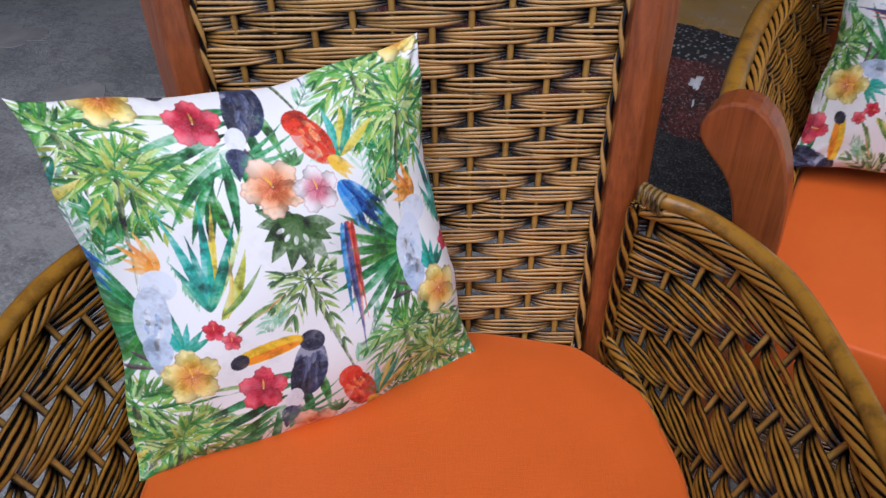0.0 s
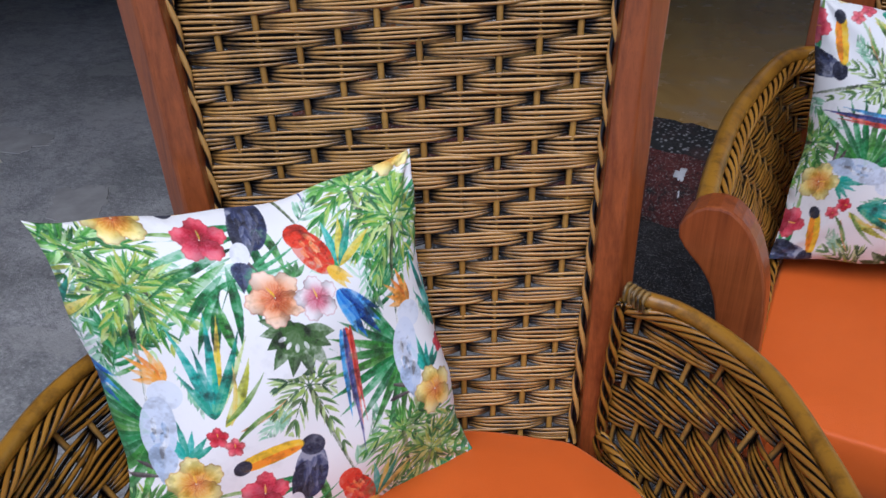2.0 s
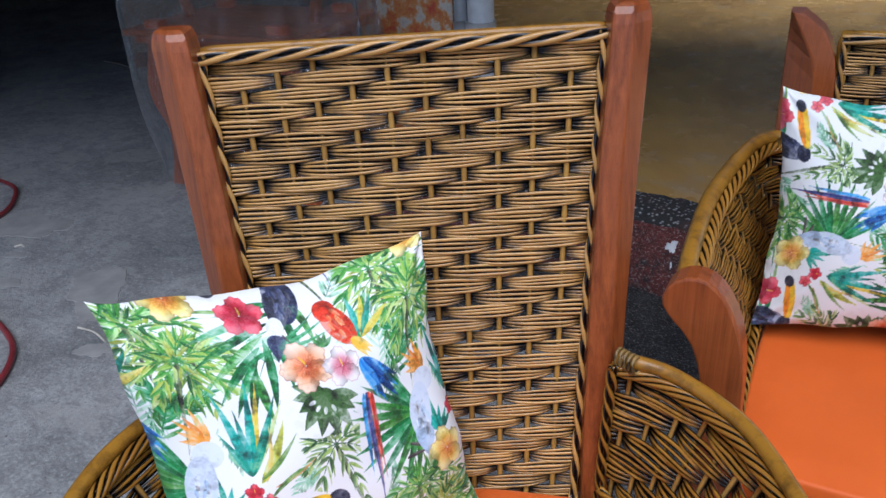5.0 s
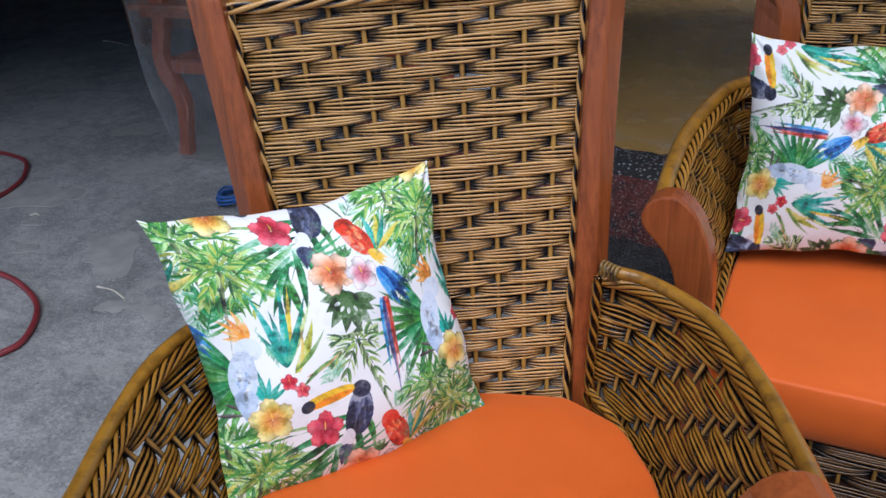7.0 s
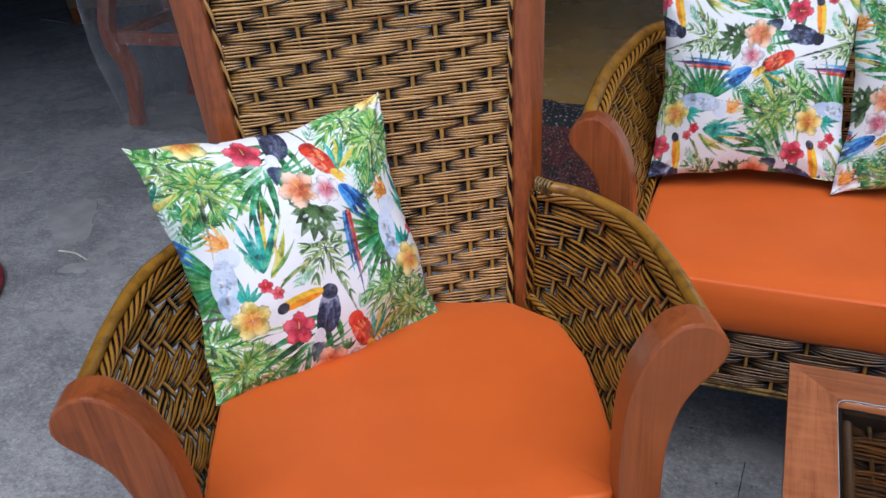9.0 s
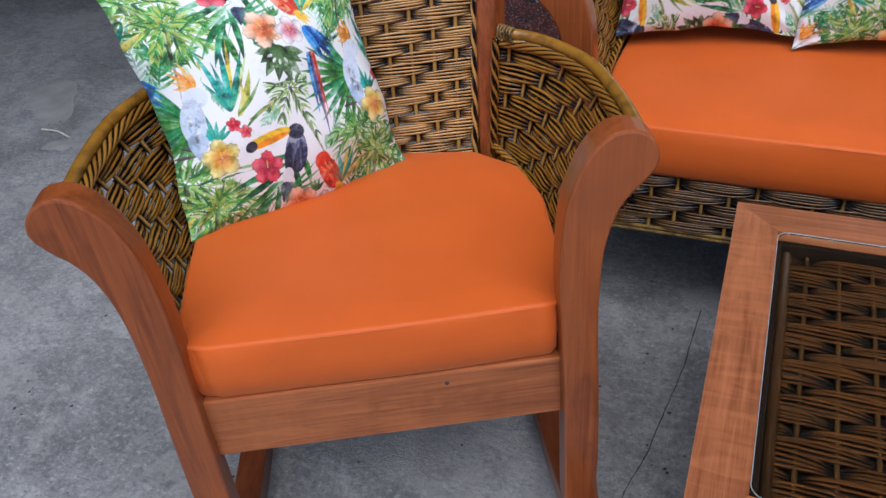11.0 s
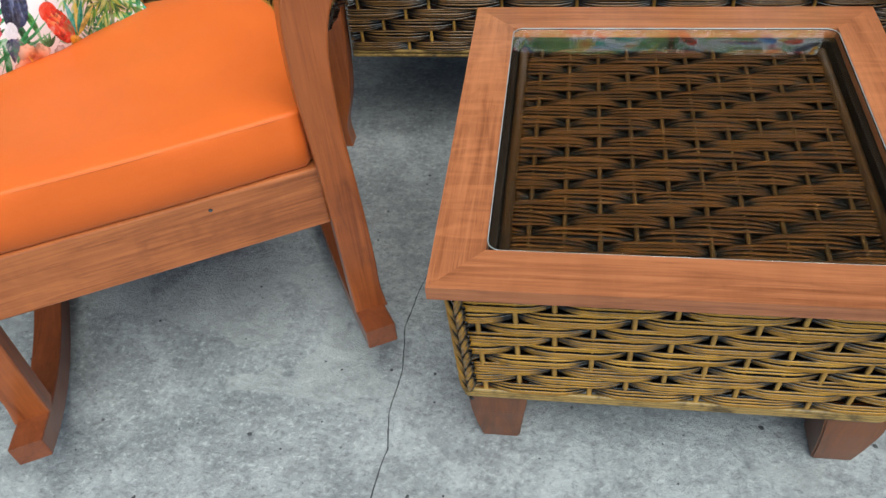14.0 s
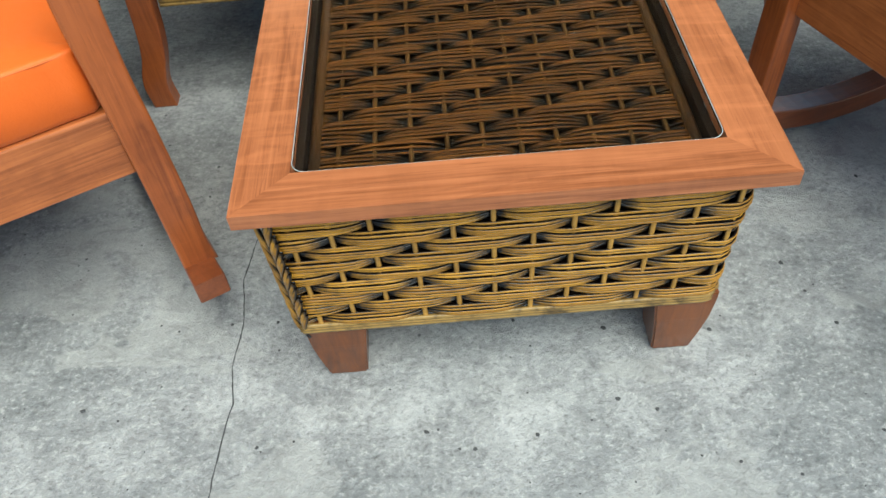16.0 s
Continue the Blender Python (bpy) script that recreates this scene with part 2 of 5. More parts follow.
# Stake copy for under the glass, recess shade in its colour.
STAKE_SHADED = rattan("shaded_rattan_stake", (0.052, 0.023, 0.005), (0.034, 0.015, 0.003), (0.01, 0.005, 0.002), 0.6, amount=0.70, coat=0.0, spec=0.08)
CANE = rattan("bent_cane", (0.37, 0.185, 0.020), (0.27, 0.120, 0.012), (0.13, 0.060, 0.010), 0.28, amount=0.44, coat=0.2, spec=0.4, glaze_shade=False)
STRAND = rattan("plain_pale_rattan", (0.30, 0.19, 0.062), (0.22, 0.125, 0.032), (0.04, 0.026, 0.014), 0.36, amount=0.44, glaze_shade=False)
# Cane copy for under the glass, darkened by the recess's shade.
CANE_SHADED = rattan("shaded_cane", (0.045, 0.018, 0.004), (0.028, 0.011, 0.003), (0.008, 0.004, 0.002), 0.5, amount=0.42, coat=0.0, spec=0.15, glaze_shade=False)
PALE_CEDAR, PALE_GRAIN = (0.385, 0.134, 0.054), (0.175, 0.050, 0.017)
TOP_X = wood("light_cedar_along_x", (1, 0, 0), PALE_CEDAR, PALE_GRAIN)
TOP_Y = wood("light_cedar_along_y", (0, 1, 0), PALE_CEDAR, PALE_GRAIN, figure=0.28)
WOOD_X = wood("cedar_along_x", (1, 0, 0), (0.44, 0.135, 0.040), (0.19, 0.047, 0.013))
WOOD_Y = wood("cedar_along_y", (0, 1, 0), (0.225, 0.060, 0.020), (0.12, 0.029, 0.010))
WOOD_Z = wood("cedar_along_z", (0, 0, 1))
CABRIOLE = wood("red_cedar", (0, 0, 1), (0.50, 0.125, 0.042), (0.30, 0.062, 0.022))
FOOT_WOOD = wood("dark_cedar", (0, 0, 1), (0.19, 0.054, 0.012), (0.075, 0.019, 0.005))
ORANGE = orange_cloth()
PRINT = printed_cloth()
CONCRETE = concrete()
OCHRE = ochre_floor()
KERB = red_kerb()
PEBBLE = pebbles()
FLAKED = flaked_paint()
GLASS = clear("table_glass", 0.0, (0.93, 0.97, 0.95)).m
GLASS_EDGE = plain("polished_glass_edge", (0.40, 0.46, 0.46), 0.12)
RENDER_DARK = plain("dark_plaster", (0.10, 0.095, 0.09), 0.85, scale=4)
SOFFIT = plain("roof_underside", (0.10, 0.09, 0.08), 0.8, scale=3)
WHITE_PVC = plain("white_pvc", (0.72, 0.74, 0.76), 0.35, vary=0.1)
GREY_PVC = plain("grey_pvc", (0.36, 0.38, 0.40), 0.4, vary=0.1)
HOSE = plain("red_hose", (0.22, 0.03, 0.035), 0.4)
BLUE = plain("blue_cord", (0.02, 0.09, 0.30), 0.5)
STRAW = plain("pale_straw", (0.60, 0.57, 0.48), 0.7)
CARD = plain("brown_cardboard", (0.24, 0.13, 0.07), 0.8, scale=6)
# Near black that paints the shade inside the table.
INNER_SHADE = plain("inner_shade", (0.010, 0.006, 0.004), 0.95, scale=8)
INNER_SHADE.node_tree.nodes["Principled BSDF"].inputs["Specular IOR Level"].default_value = 0.05
WALNUT = plain("dark_timber", (0.07, 0.032, 0.022), 0.4, scale=8)
RED_CLOTH = plain("red_cloth", (0.5, 0.02, 0.02), 0.8)
CRACK = plain("crack_dirt", (0.05, 0.05, 0.052), 0.95)
# Black of wet concrete with the sofa's shade put into it.
WET_SHADE = red_kerb("wet_shaded_concrete", (0.030, 0.031, 0.033), (0.055, 0.057, 0.060))
SCREED = plain("smooth_screed", (0.30, 0.298, 0.288), 0.7, vary=0.2, scale=9)
THREAD = plain("orange_thread", (0.62, 0.13, 0.025), 0.7)


def film_plastic():
    k = Mat("clear_polythene", 0.08)
    t = k.n.new("ShaderNodeBsdfTransparent")
    t.inputs["Color"].default_value = (0.92, 0.94, 0.96, 1)
    g = k.n.new("ShaderNodeBsdfGlossy")
    g.inputs["Roughness"].default_value = 0.12
    mx = k.n.new("ShaderNodeMixShader")
    mx.inputs[0].default_value = 0.38
    bump = k.node("ShaderNodeBump", Strength=1.0, Distance=0.14)
    k.l.new(k.noise(13, 7, 0.68, k.coords((1, 1, 0.6)), 2.2), bump.inputs["Height"])
    k.l.new(bump.outputs[0], g.inputs["Normal"])
    k.l.new(t.outputs[0], mx.inputs[1])
    k.l.new(g.outputs[0], mx.inputs[2])
    k.l.new(mx.outputs[0], k.n["Material Output"].inputs["Surface"])
    return k.m


FILM = film_plastic()


# ---- geometry helpers ----
class Geo:
    """Collects vertices and faces of one mesh."""

    def __init__(self):
        self.v, self.f, self.count, self.rub_shade = [], [], 0, []

    def add(self, verts, faces, rub_shade=None):
        verts = np.asarray(verts, float).reshape(-1, 3)
        self.v.append(verts)
        self.rub_shade.append(np.ones(len(verts)) if rub_shade is None else rub_shade)
        self.f.extend((np.asarray(faces) + self.count).tolist())
        self.count += len(verts)
        return self

    def tube(self, path, r, sides=6, closed=False, up=None, flat=1.0, bare=None):
        """A round rod along a path; r: one radius or one for each point; bare: how far painted glaze and crevice shade
        stay off on the side of up.
        """
        p = np.asarray(path, float)
        n = len(p)
        d = np.roll(p, -1, 0) - np.roll(p, 1, 0) if closed else np.gradient(p, axis=0)
        d /= np.linalg.norm(d, axis=1)[:, None] + 1e-12
        if up is None:
            ref = np.array([0.31, 0.23, 0.92]) if abs(d[:, 2]).mean() < 0.8 else np.array([0.9, 0.35, 0.1])
            up = np.tile(ref, (n, 1))
        a = np.cross(d, up)
        a /= np.linalg.norm(a, axis=1)[:, None] + 1e-12
        b = np.cross(a, d)
        ang = np.arange(sides) * 2 * math.pi / sides
        rr = np.broadcast_to(np.asarray(r, float), (n,))[:, None, None]
        ring = p[:, None] + rr * (np.cos(ang)[None, :, None] * a[:, None] + flat * np.sin(ang)[None, :, None] * b[:, None])
        i = np.arange(n if closed else n - 1)[:, None]
        j = np.arange(sides)[None, :]
        i2, j2 = (i + 1) % n, (j + 1) % sides
        q = np.stack(np.broadcast_arrays(i * sides + j, i2 * sides + j, i2 * sides + j2, i * sides + j2), -1).reshape(-1, 4)[:, ::-1]
        start = self.count
        rub_shade = None
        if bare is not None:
            rub_shade = (np.broadcast_to(np.asarray(bare, float), (n,))[:, None] * np.clip(0.30 + 0.85 * np.sin(ang), 0, 1)[None, :]).ravel()
        self.add(ring, q, rub_shade)
        if not closed:
            self.f.append([start + k for k in range(sides)])
            self.f.append([start + (n - 1) * sides + k for k in reversed(range(sides))])
        return self

    def grid(self, pts, flip=False):
        """A sheet from an array of rows of points."""
        h, w = pts.shape[:2]
        i, j = np.arange(h - 1)[:, None], np.arange(w - 1)[None, :]
        q = np.stack(np.broadcast_arrays(i * w + j, i * w + j + 1, (i + 1) * w + j + 1, (i + 1) * w + j), -1).reshape(-1, 4)
        return self.add(pts.reshape(-1, 3), q[:, ::-1] if flip else q)

    def mesh(self, name, material, smooth=True):
        me = bpy.data.meshes.new(name)
        v = np.concatenate(self.v)
        me.from_pydata(v.tolist(), [], self.f)
        me.materials.append(material)
        if smooth:
            me.polygons.foreach_set("use_smooth", [True] * len(me.polygons))
        rub_shade = np.concatenate(self.rub_shade)
        if rub_shade.min() < 1:
            layer = me.color_attributes.new("rub_shade", "FLOAT_COLOR", "POINT")
            layer.data.foreach_set("color", np.repeat(rub_shade, 4))
        me.update()
        return me

    def part(self, name, material, parent, label="", smooth=True):
        ob = new(name, self.mesh(name, material, smooth))
        ob.parent = parent
        if label:
            ob["label"] = label
        return ob


def part(name, bm, material, parent, label="", smooth=False):
    me = bpy.data.meshes.new(name)
    bm.to_mesh(me)
    bm.free()
    me.materials.append(material)
    if smooth:
        me.polygons.foreach_set("use_smooth", [True] * len(me.polygons))
    ob = new(name, me)
    ob.parent = parent
    if label:
        ob["label"] = label
    return ob


def box(lo, hi, bevel=0.003, segments=2, bm=None):
    """A bevelled block between two corners."""
    bm = bm or bmesh.new()
    lo, hi = Vector(lo), Vector(hi)
    mid, size = (lo + hi) / 2, hi - lo
    r = bmesh.ops.create_cube(bm, size=1.0, matrix=Matrix.Translation(mid) @ Matrix.Diagonal((*size, 1)))
    if bevel:
        edges = list({e for v in r["verts"] for e in v.link_edges})
        bmesh.ops.bevel(bm, geom=edges, offset=bevel, segments=segments, affect="EDGES", profile=0.5)
    return bm


def spline(points, n):
    """A smooth curve through points (Catmull-Rom, centripetal by chord)."""
    p = np.asarray(points, float)
    p = np.vstack([2 * p[0] - p[1], p, 2 * p[-1] - p[-2]])
    seg = np.linalg.norm(np.diff(p[1:-1], axis=0), axis=1)
    t = np.concatenate([[0], np.cumsum(seg)])
    out = []
    for s in np.linspace(0, t[-1], n):
        i = min(int(np.searchsorted(t, s, "right")) - 1, len(seg) - 1)
        u = (s - t[i]) / seg[i]
        a, b, c, d = p[i], p[i + 1], p[i + 2], p[i + 3]
        out.append(0.5 * (2 * b + (c - a) * u + (2 * a - 5 * b + 4 * c - d) * u * u + (3 * b - a - 3 * c + d) * u ** 3))
    return np.array(out)


def slab(outline, thick, axis, bevel=0.004):
    """A board cut to an outline (list of 2D points) and bevelled; axis: 'y' puts it in the x-z plane, from y = 0 to thick."""
    bm = bmesh.new()
    if axis == "y":
        vs = [bm.verts.new((x, 0, z)) for x, z in outline]
        shift = (0, thick, 0)
    elif axis == "x":
        vs = [bm.verts.new((0, y, z)) for y, z in outline]
        shift = (thick, 0, 0)
    else:
        vs = [bm.verts.new((x, y, 0)) for x, y in outline]
        shift = (0, 0, thick)
    f = bm.faces.new(vs)
    r = bmesh.ops.extrude_face_region(bm, geom=[f])
    bmesh.ops.translate(bm, vec=shift, verts=[g for g in r["geom"] if isinstance(g, bmesh.types.BMVert)])
    bmesh.ops.recalc_face_normals(bm, faces=bm.faces)
    rims = [e for e in bm.edges if len(e.link_faces) == 2 and any(len(fc.verts) > 4 for fc in e.link_faces)]
    bmesh.ops.bevel(bm, geom=rims, offset=bevel, segments=2, affect="EDGES", profile=0.5)
    return bm


rng = np.random.default_rng(7)


def weave(host, surf, nu, nv, rods=4, r=0.0028, amp=0.006, skip=3, gap=1.0, materials=None, edge=0.0, shift=1, stake_r=0.0042, closed=False, phase=0.5, fan=0.26, start=0):
    """Twill wicker on a surface surf(u, v): bands of thin rods run along u over two stakes and behind the third, one stake further at each row."""
    band_mat, stake_mat = materials or (RATTAN, STAKE)
    per = 6
    m = nu * per + (0 if closed else 1)
    u = np.linspace(0, 1, m, endpoint=not closed)
    stake_u = (np.arange(nu) + phase) / nu

    def frame_at(uu, vv):
        e = 1e-3
        p = surf(uu, vv)
        du = surf(np.clip(uu + e, 0, 1), vv) - surf(np.clip(uu - e, 0, 1), vv)
        dv = surf(uu, np.clip(vv + e, 0, 1)) - surf(uu, np.clip(vv - e, 0, 1))
        nrm = np.cross(dv, du)
        nrm /= np.linalg.norm(nrm, axis=-1)[:, None] + 1e-12
        return p, nrm

    for j in range(nv):
        x = u * nu - phase
        i0 = np.floor(x).astype(int)
        w = x - i0
        hid = lambda i: np.where((i + shift * j + start) % skip == 0, -1.0, 0.75)
        away, back = hid(i0) < 0, hid(i0 + 1) < 0
        w = np.where(away, 1 - (1 - w) ** 2.0, np.where(back, w ** 2.0, w))
        # the band opens like a lens from dive to dive
        lens = 0.92 - fan + 1.75 * fan * np.abs(np.sin(math.pi * (x + shift * j + start) / skip)) ** 0.8
        f = hid(i0) * (1 - w) + hid(i0 + 1) * w
        wob = rng.normal(0, 0.05, 3)
        for k in range(rods):
            off = (k - (rods - 1) / 2) / rods
            vv = (j + 0.5 + off * gap * lens + 0.07 * wob[0] + 0.06 * np.sin(u * 9 + wob[1] * 60 + k)) / nv
            vv = edge + np.clip(vv, 0, 1) * (1 - 2 * edge)
            p, nrm = frame_at(u, vv)
            lift = amp * f + 0.0009 * rng.normal() - 0.0011 * abs(k - (rods - 1) / 2)
            q = p + nrm * np.asarray(lift)[:, None]
            # painted darker where the strand dives: stain and crevice shade together
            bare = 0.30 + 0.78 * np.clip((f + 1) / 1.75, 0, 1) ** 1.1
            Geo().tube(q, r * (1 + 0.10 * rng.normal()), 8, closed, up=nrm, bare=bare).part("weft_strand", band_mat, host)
        # thinner strands bedded behind the joints of the band, near black to paint the gaps' shade
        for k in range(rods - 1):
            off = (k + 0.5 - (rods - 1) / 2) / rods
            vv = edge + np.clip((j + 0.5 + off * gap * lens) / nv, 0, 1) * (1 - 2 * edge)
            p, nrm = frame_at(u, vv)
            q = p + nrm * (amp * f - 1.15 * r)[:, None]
            Geo().tube(q, r * 0.85, 4, closed, up=nrm).part("bedded_strand", GAP_SHADE, host)
    vv = np.linspace(0, 1, max(6, nv))
    for su in stake_u:
        p, nrm = frame_at(np.full(len(vv), su), vv)
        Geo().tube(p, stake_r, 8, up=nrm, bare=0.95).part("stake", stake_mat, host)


def rope(host, material, path, r, turns, strands=3, nrm=None, flat=0.7, thick=None, bare=1.9):
    """Twisted strands along a path."""
    p = np.asarray(path, float)
    d = np.gradient(p, axis=0)
    d /= np.linalg.norm(d, axis=1)[:, None]
    up = np.tile(np.array([0.2, 0.3, 0.93]), (len(p), 1)) if nrm is None else nrm
    if nrm is None and abs(d[:, 2]).mean() > 0.8:
        up = np.tile(np.array([0.3, 0.95, 0.1]), (len(p), 1))
    a = np.cross(d, up)
    a /= np.linalg.norm(a, axis=1)[:, None]
    b = np.cross(a, d)
    t = np.linspace(0, 1, len(p)) * turns * 2 * math.pi
    for s in range(strands):
        ph = t + s * 2 * math.pi / strands
        out = np.cos(ph)[:, None] * a + flat * np.sin(ph)[:, None] * b
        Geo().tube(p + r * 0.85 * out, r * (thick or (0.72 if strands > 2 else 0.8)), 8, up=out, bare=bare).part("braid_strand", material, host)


def plait(host, material, path, width, count, r, face):
    """A flat braid: slanting strands laid in turn from both sides to the middle; face: the way it looks out."""
    p, face = np.asarray(path, float), np.array(face, float)
    d = (p[-1] - p[0]) / np.linalg.norm(p[-1] - p[0])
    side = np.cross(d, face)
    step = np.linalg.norm(p[-1] - p[0]) / count
    for i in range(count):
        for s in (1, -1):
            at = p[0] + d * step * (i + (0.5 if s > 0 else 0.0))
            for q in (0.0, 0.33):
                a = at + d * step * q
                pts = spline([a + side * s * width - face * r * 0.6, a + side * s * width * 0.62 + d * step * 0.75 + face * r * 0.5, a - side * s * width * 0.15 + d * step * 1.75 - face * r * 0.4], 7)
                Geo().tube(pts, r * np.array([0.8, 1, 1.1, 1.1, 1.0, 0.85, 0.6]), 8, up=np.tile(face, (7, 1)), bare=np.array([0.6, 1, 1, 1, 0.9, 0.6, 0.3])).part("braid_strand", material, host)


def lerp_curve(c):
    """Makes a function of u in 0..1 from a polyline."""
    s = np.concatenate([[0], np.cumsum(np.linalg.norm(np.diff(c, axis=0), axis=1))])
    s /= s[-1]
    return lambda u: np.stack([np.interp(u, s, c[:, k]) for k in range(3)], -1)


def ruled(top, bottom, bulge=0.0, axis=(0, 0, 1), ends=(1, 1)):
    """A surface between two curves, swollen by bulge along an axis; ends: its share at both ends of the curves."""
    ft, fb, ax = lerp_curve(top), lerp_curve(bottom), np.array(axis, float)

    def surf(u, v):
        u, v = np.broadcast_arrays(np.asarray(u, float), np.asarray(v, float))
        return ft(u) * (1 - v)[..., None] + fb(u) * v[..., None] + (bulge * np.sin(math.pi * v) * (ends[0] + (ends[1] - ends[0]) * u))[..., None] * ax
    return surf


def thing(name, m, label, category, group=""):
    e = new(name)
    e.matrix_world = m
    return tagged(e, label, category, group)


# ---- the setting ----
def ground():
    g = Geo()
    n = np.concatenate([[-300, -60, -15], np.linspace(-8, 8, 33), [15, 60, 300]])
    x, y = np.meshgrid(n, n)
    g.grid(np.stack([x, y, np.zeros_like(x)], -1))
    tagged(new("ground", g.mesh("ground", CONCRETE)), "worn grey concrete floor with stains and hairline cracks", "floor", kind="structure")


ground()


def raised_floor():
    # the edge runs a little askew behind the sofa
    askew = lambda x: -0.12 - 0.16 * (np.minimum(x, 1.0) + 0.85)
    outline = [(-2.02, 2.74 + askew(-2.02)), (1.0, 2.74 + askew(1.0)), (6, 2.74 + askew(6)), (6, 9.4), (-4.6, 9.4)]
    f = part("raised_floor", slab(outline, 0.2, "z", 0.004), OCHRE, None)
    tagged(f, "polished ochre cement floor, cloudy and worn", "floor", kind="structure")
    # rough kerb: red sloping face, exposed aggregate on top
    for name, lo, hi, mat, label in (("kerb_face", 2.36, 2.52, KERB, "sloping kerb face in worn dark red paint"), ("kerb_top", 2.52, 2.737, PEBBLE, "rough kerb top of exposed aggregate")):
        x = np.linspace(-2.02, 6, 260)
        rows = []
        prof = [(lo, 0.0), (lo + 0.03, 0.07), (lo + 0.08, 0.13), (hi, 0.19)] if name == "kerb_face" else [(lo + 0.001, 0.186), (lo + 0.06, 0.205), (lo + 0.14, 0.208), (hi, 0.204)]
        for y, z in prof:
            jig = rng.normal(0, 0.007, len(x))
            rows.append(np.stack([x, y + askew(x) + jig * (0.4 if name == "kerb_top" else 1.0), z + np.abs(rng.normal(0, 0.004, len(x))) * (z > 0)], -1))
        if name == "kerb_top":
            rows.append(np.stack([x, hi + askew(x), np.full_like(x, 0.0)], -1))
            rows.append(np.stack([x, lo + askew(x), np.full_like(x, 0.0)], -1))
        else:
            rows.append(np.stack([x, hi + askew(x), np.full_like(x, 0.0)], -1))
        tagged(new(name, Geo().grid(np.array(rows)).mesh(name, mat, False)), label, "kerb", kind="structure")
    # added strip, not a real gutter: wet floor and sofa shade in one black
    x = np.linspace(-2.3, 6, 300)
    edge = 1.86 + askew(x) + 0.03 * np.sin(x * 5) + rng.normal(0, 0.012, len(x))
    rows = [np.c_[x, edge, np.full_like(x, 0.001)], np.c_[x, edge + 0.03, np.full_like(x, 0.006)], np.c_[x, 2.1 + askew(x), 0.006 + rng.normal(0, 0.002, len(x))], np.c_[x, 2.39 + askew(x), np.full_like(x, 0.008)]]
    tagged(new("gutter", Geo().grid(np.array(rows)).mesh("gutter", WET_SHADE, False)), "rough black strip of wet and shaded floor along the kerb", "gutter", kind="structure")


raised_floor()


def patches():
    """Smooth islands of old screed on the worn concrete."""
    for x, y, rx, ry, turn in ((-3.55, 1.79, 0.27, 0.125, 20), (-2.70, 1.53, 0.215, 0.105, -42), (-3.07, 1.425, 0.065, 0.038, 10), (-3.26, 1.607, 0.052, 0.024, 10), (-2.35, 1.22, 0.058, 0.034, 20), (-2.17, 1.23, 0.052, 0.036, -30)):
        n = 120
        a = np.linspace(0, 2 * math.pi, n, endpoint=False)
        r = np.array([1 + 0.55 * noise.noise(Vector((1.3 * math.cos(q), 1.3 * math.sin(q), 9 * x))) + 0.22 * noise.noise(Vector((4 * math.cos(q), 4 * math.sin(q), 9 * y))) + 0.10 * noise.noise(Vector((14 * math.cos(q), 14 * math.sin(q), 5 * y))) for q in a])
        rows = np.array([np.c_[rx * k * r * np.cos(a), ry * k * r * np.sin(a), np.full(n, h)] for k, h in ((1.0, -0.001), (0.985, 0.0022), (0.5, 0.0026), (0.01, 0.0028))])
        ob = new("floor_patch", Geo().grid(np.concatenate([rows, rows[:, :1]], 1)).mesh("floor_patch", SCREED, False))
        ob.matrix_world = pose(x, y, 0, 0, 0, turn)
        tagged(ob, "smooth pale patch of screed left on the worn concrete", "floor patch", "screed patches", "structure")


patches()


def splashes():
    """Spots of white paint on the kerb."""
    for x, y, z, rx, ry in ((-0.715, 2.320, 0.150, 0.019, 0.024), (-0.705, 2.285, 0.108, 0.006, 0.022)):
        a = np.linspace(0, 2 * math.pi, 40, endpoint=False)
        r = 1 + 0.25 * np.sin(a * 3 + x * 90) + 0.16 * np.sin(a * 7 + 2) + rng.normal(0, 0.06, 40)
        rows = [np.c_[rx * k * r * np.cos(a), ry * k * r * np.sin(a), np.full(40, h)] for k, h in ((1.0, -0.004), (0.85, 0.004), (0.4, 0.0055), (0.02, 0.006))]
        rows = np.array(rows)
        ob = new("paint_splash", Geo().grid(np.concatenate([rows, rows[:, :1]], 1)).mesh("paint_splash", WHITE_PVC))
        ob.matrix_world = pose(x, y, z, 44)
        tagged(ob, "small white paint splash on the kerb", "paint splash", "paint splashes", "structure")


splashes()


def building():
    def wall(name, lo, hi, label, mat=RENDER_DARK):
        w = part(name, box(lo, hi, 0.01), mat, None)
        tagged(w, label, "wall", kind="structure")

    wall("wall_back", (-9.2, 9.4, 0), (6.2, 9.6, 3.3), "dark plastered back wall of the workshop")
    wall("wall_west", (-9.2, 1.6, 0), (-9.0, 9.4, 3.3), "dark plastered side wall of the workshop")
    # unseen front wall, added to keep light off the workshop floor
    wall("wall_front", (-9.2, 1.4, 0), (-5.2, 1.6, 3.3), "unseen dark plastered wall, added to shade the workshop")
    wall("wall_between", (-4.7, 5.6, 0.2), (-4.5, 9.4, 3.3), "dark plastered wall between workshop and porch")
    # both roofs lie out of view, their edges set to block and shape light
    for name, lo, hi, label in (("ceiling_workshop", (-9.2, -0.5, 3.3), (-1.4, 9.6, 3.45), "dark underside of an unseen workshop roof that shades the floor"), ("ceiling_porch", (-1.4, 1.05, 2.6), (6.2, 5.0, 2.75), "dark underside of an unseen porch roof that shades the sofa")):
        tagged(part(name, box(lo, hi, 0.0), SOFFIT, None), label, "ceiling", kind="structure")


building()


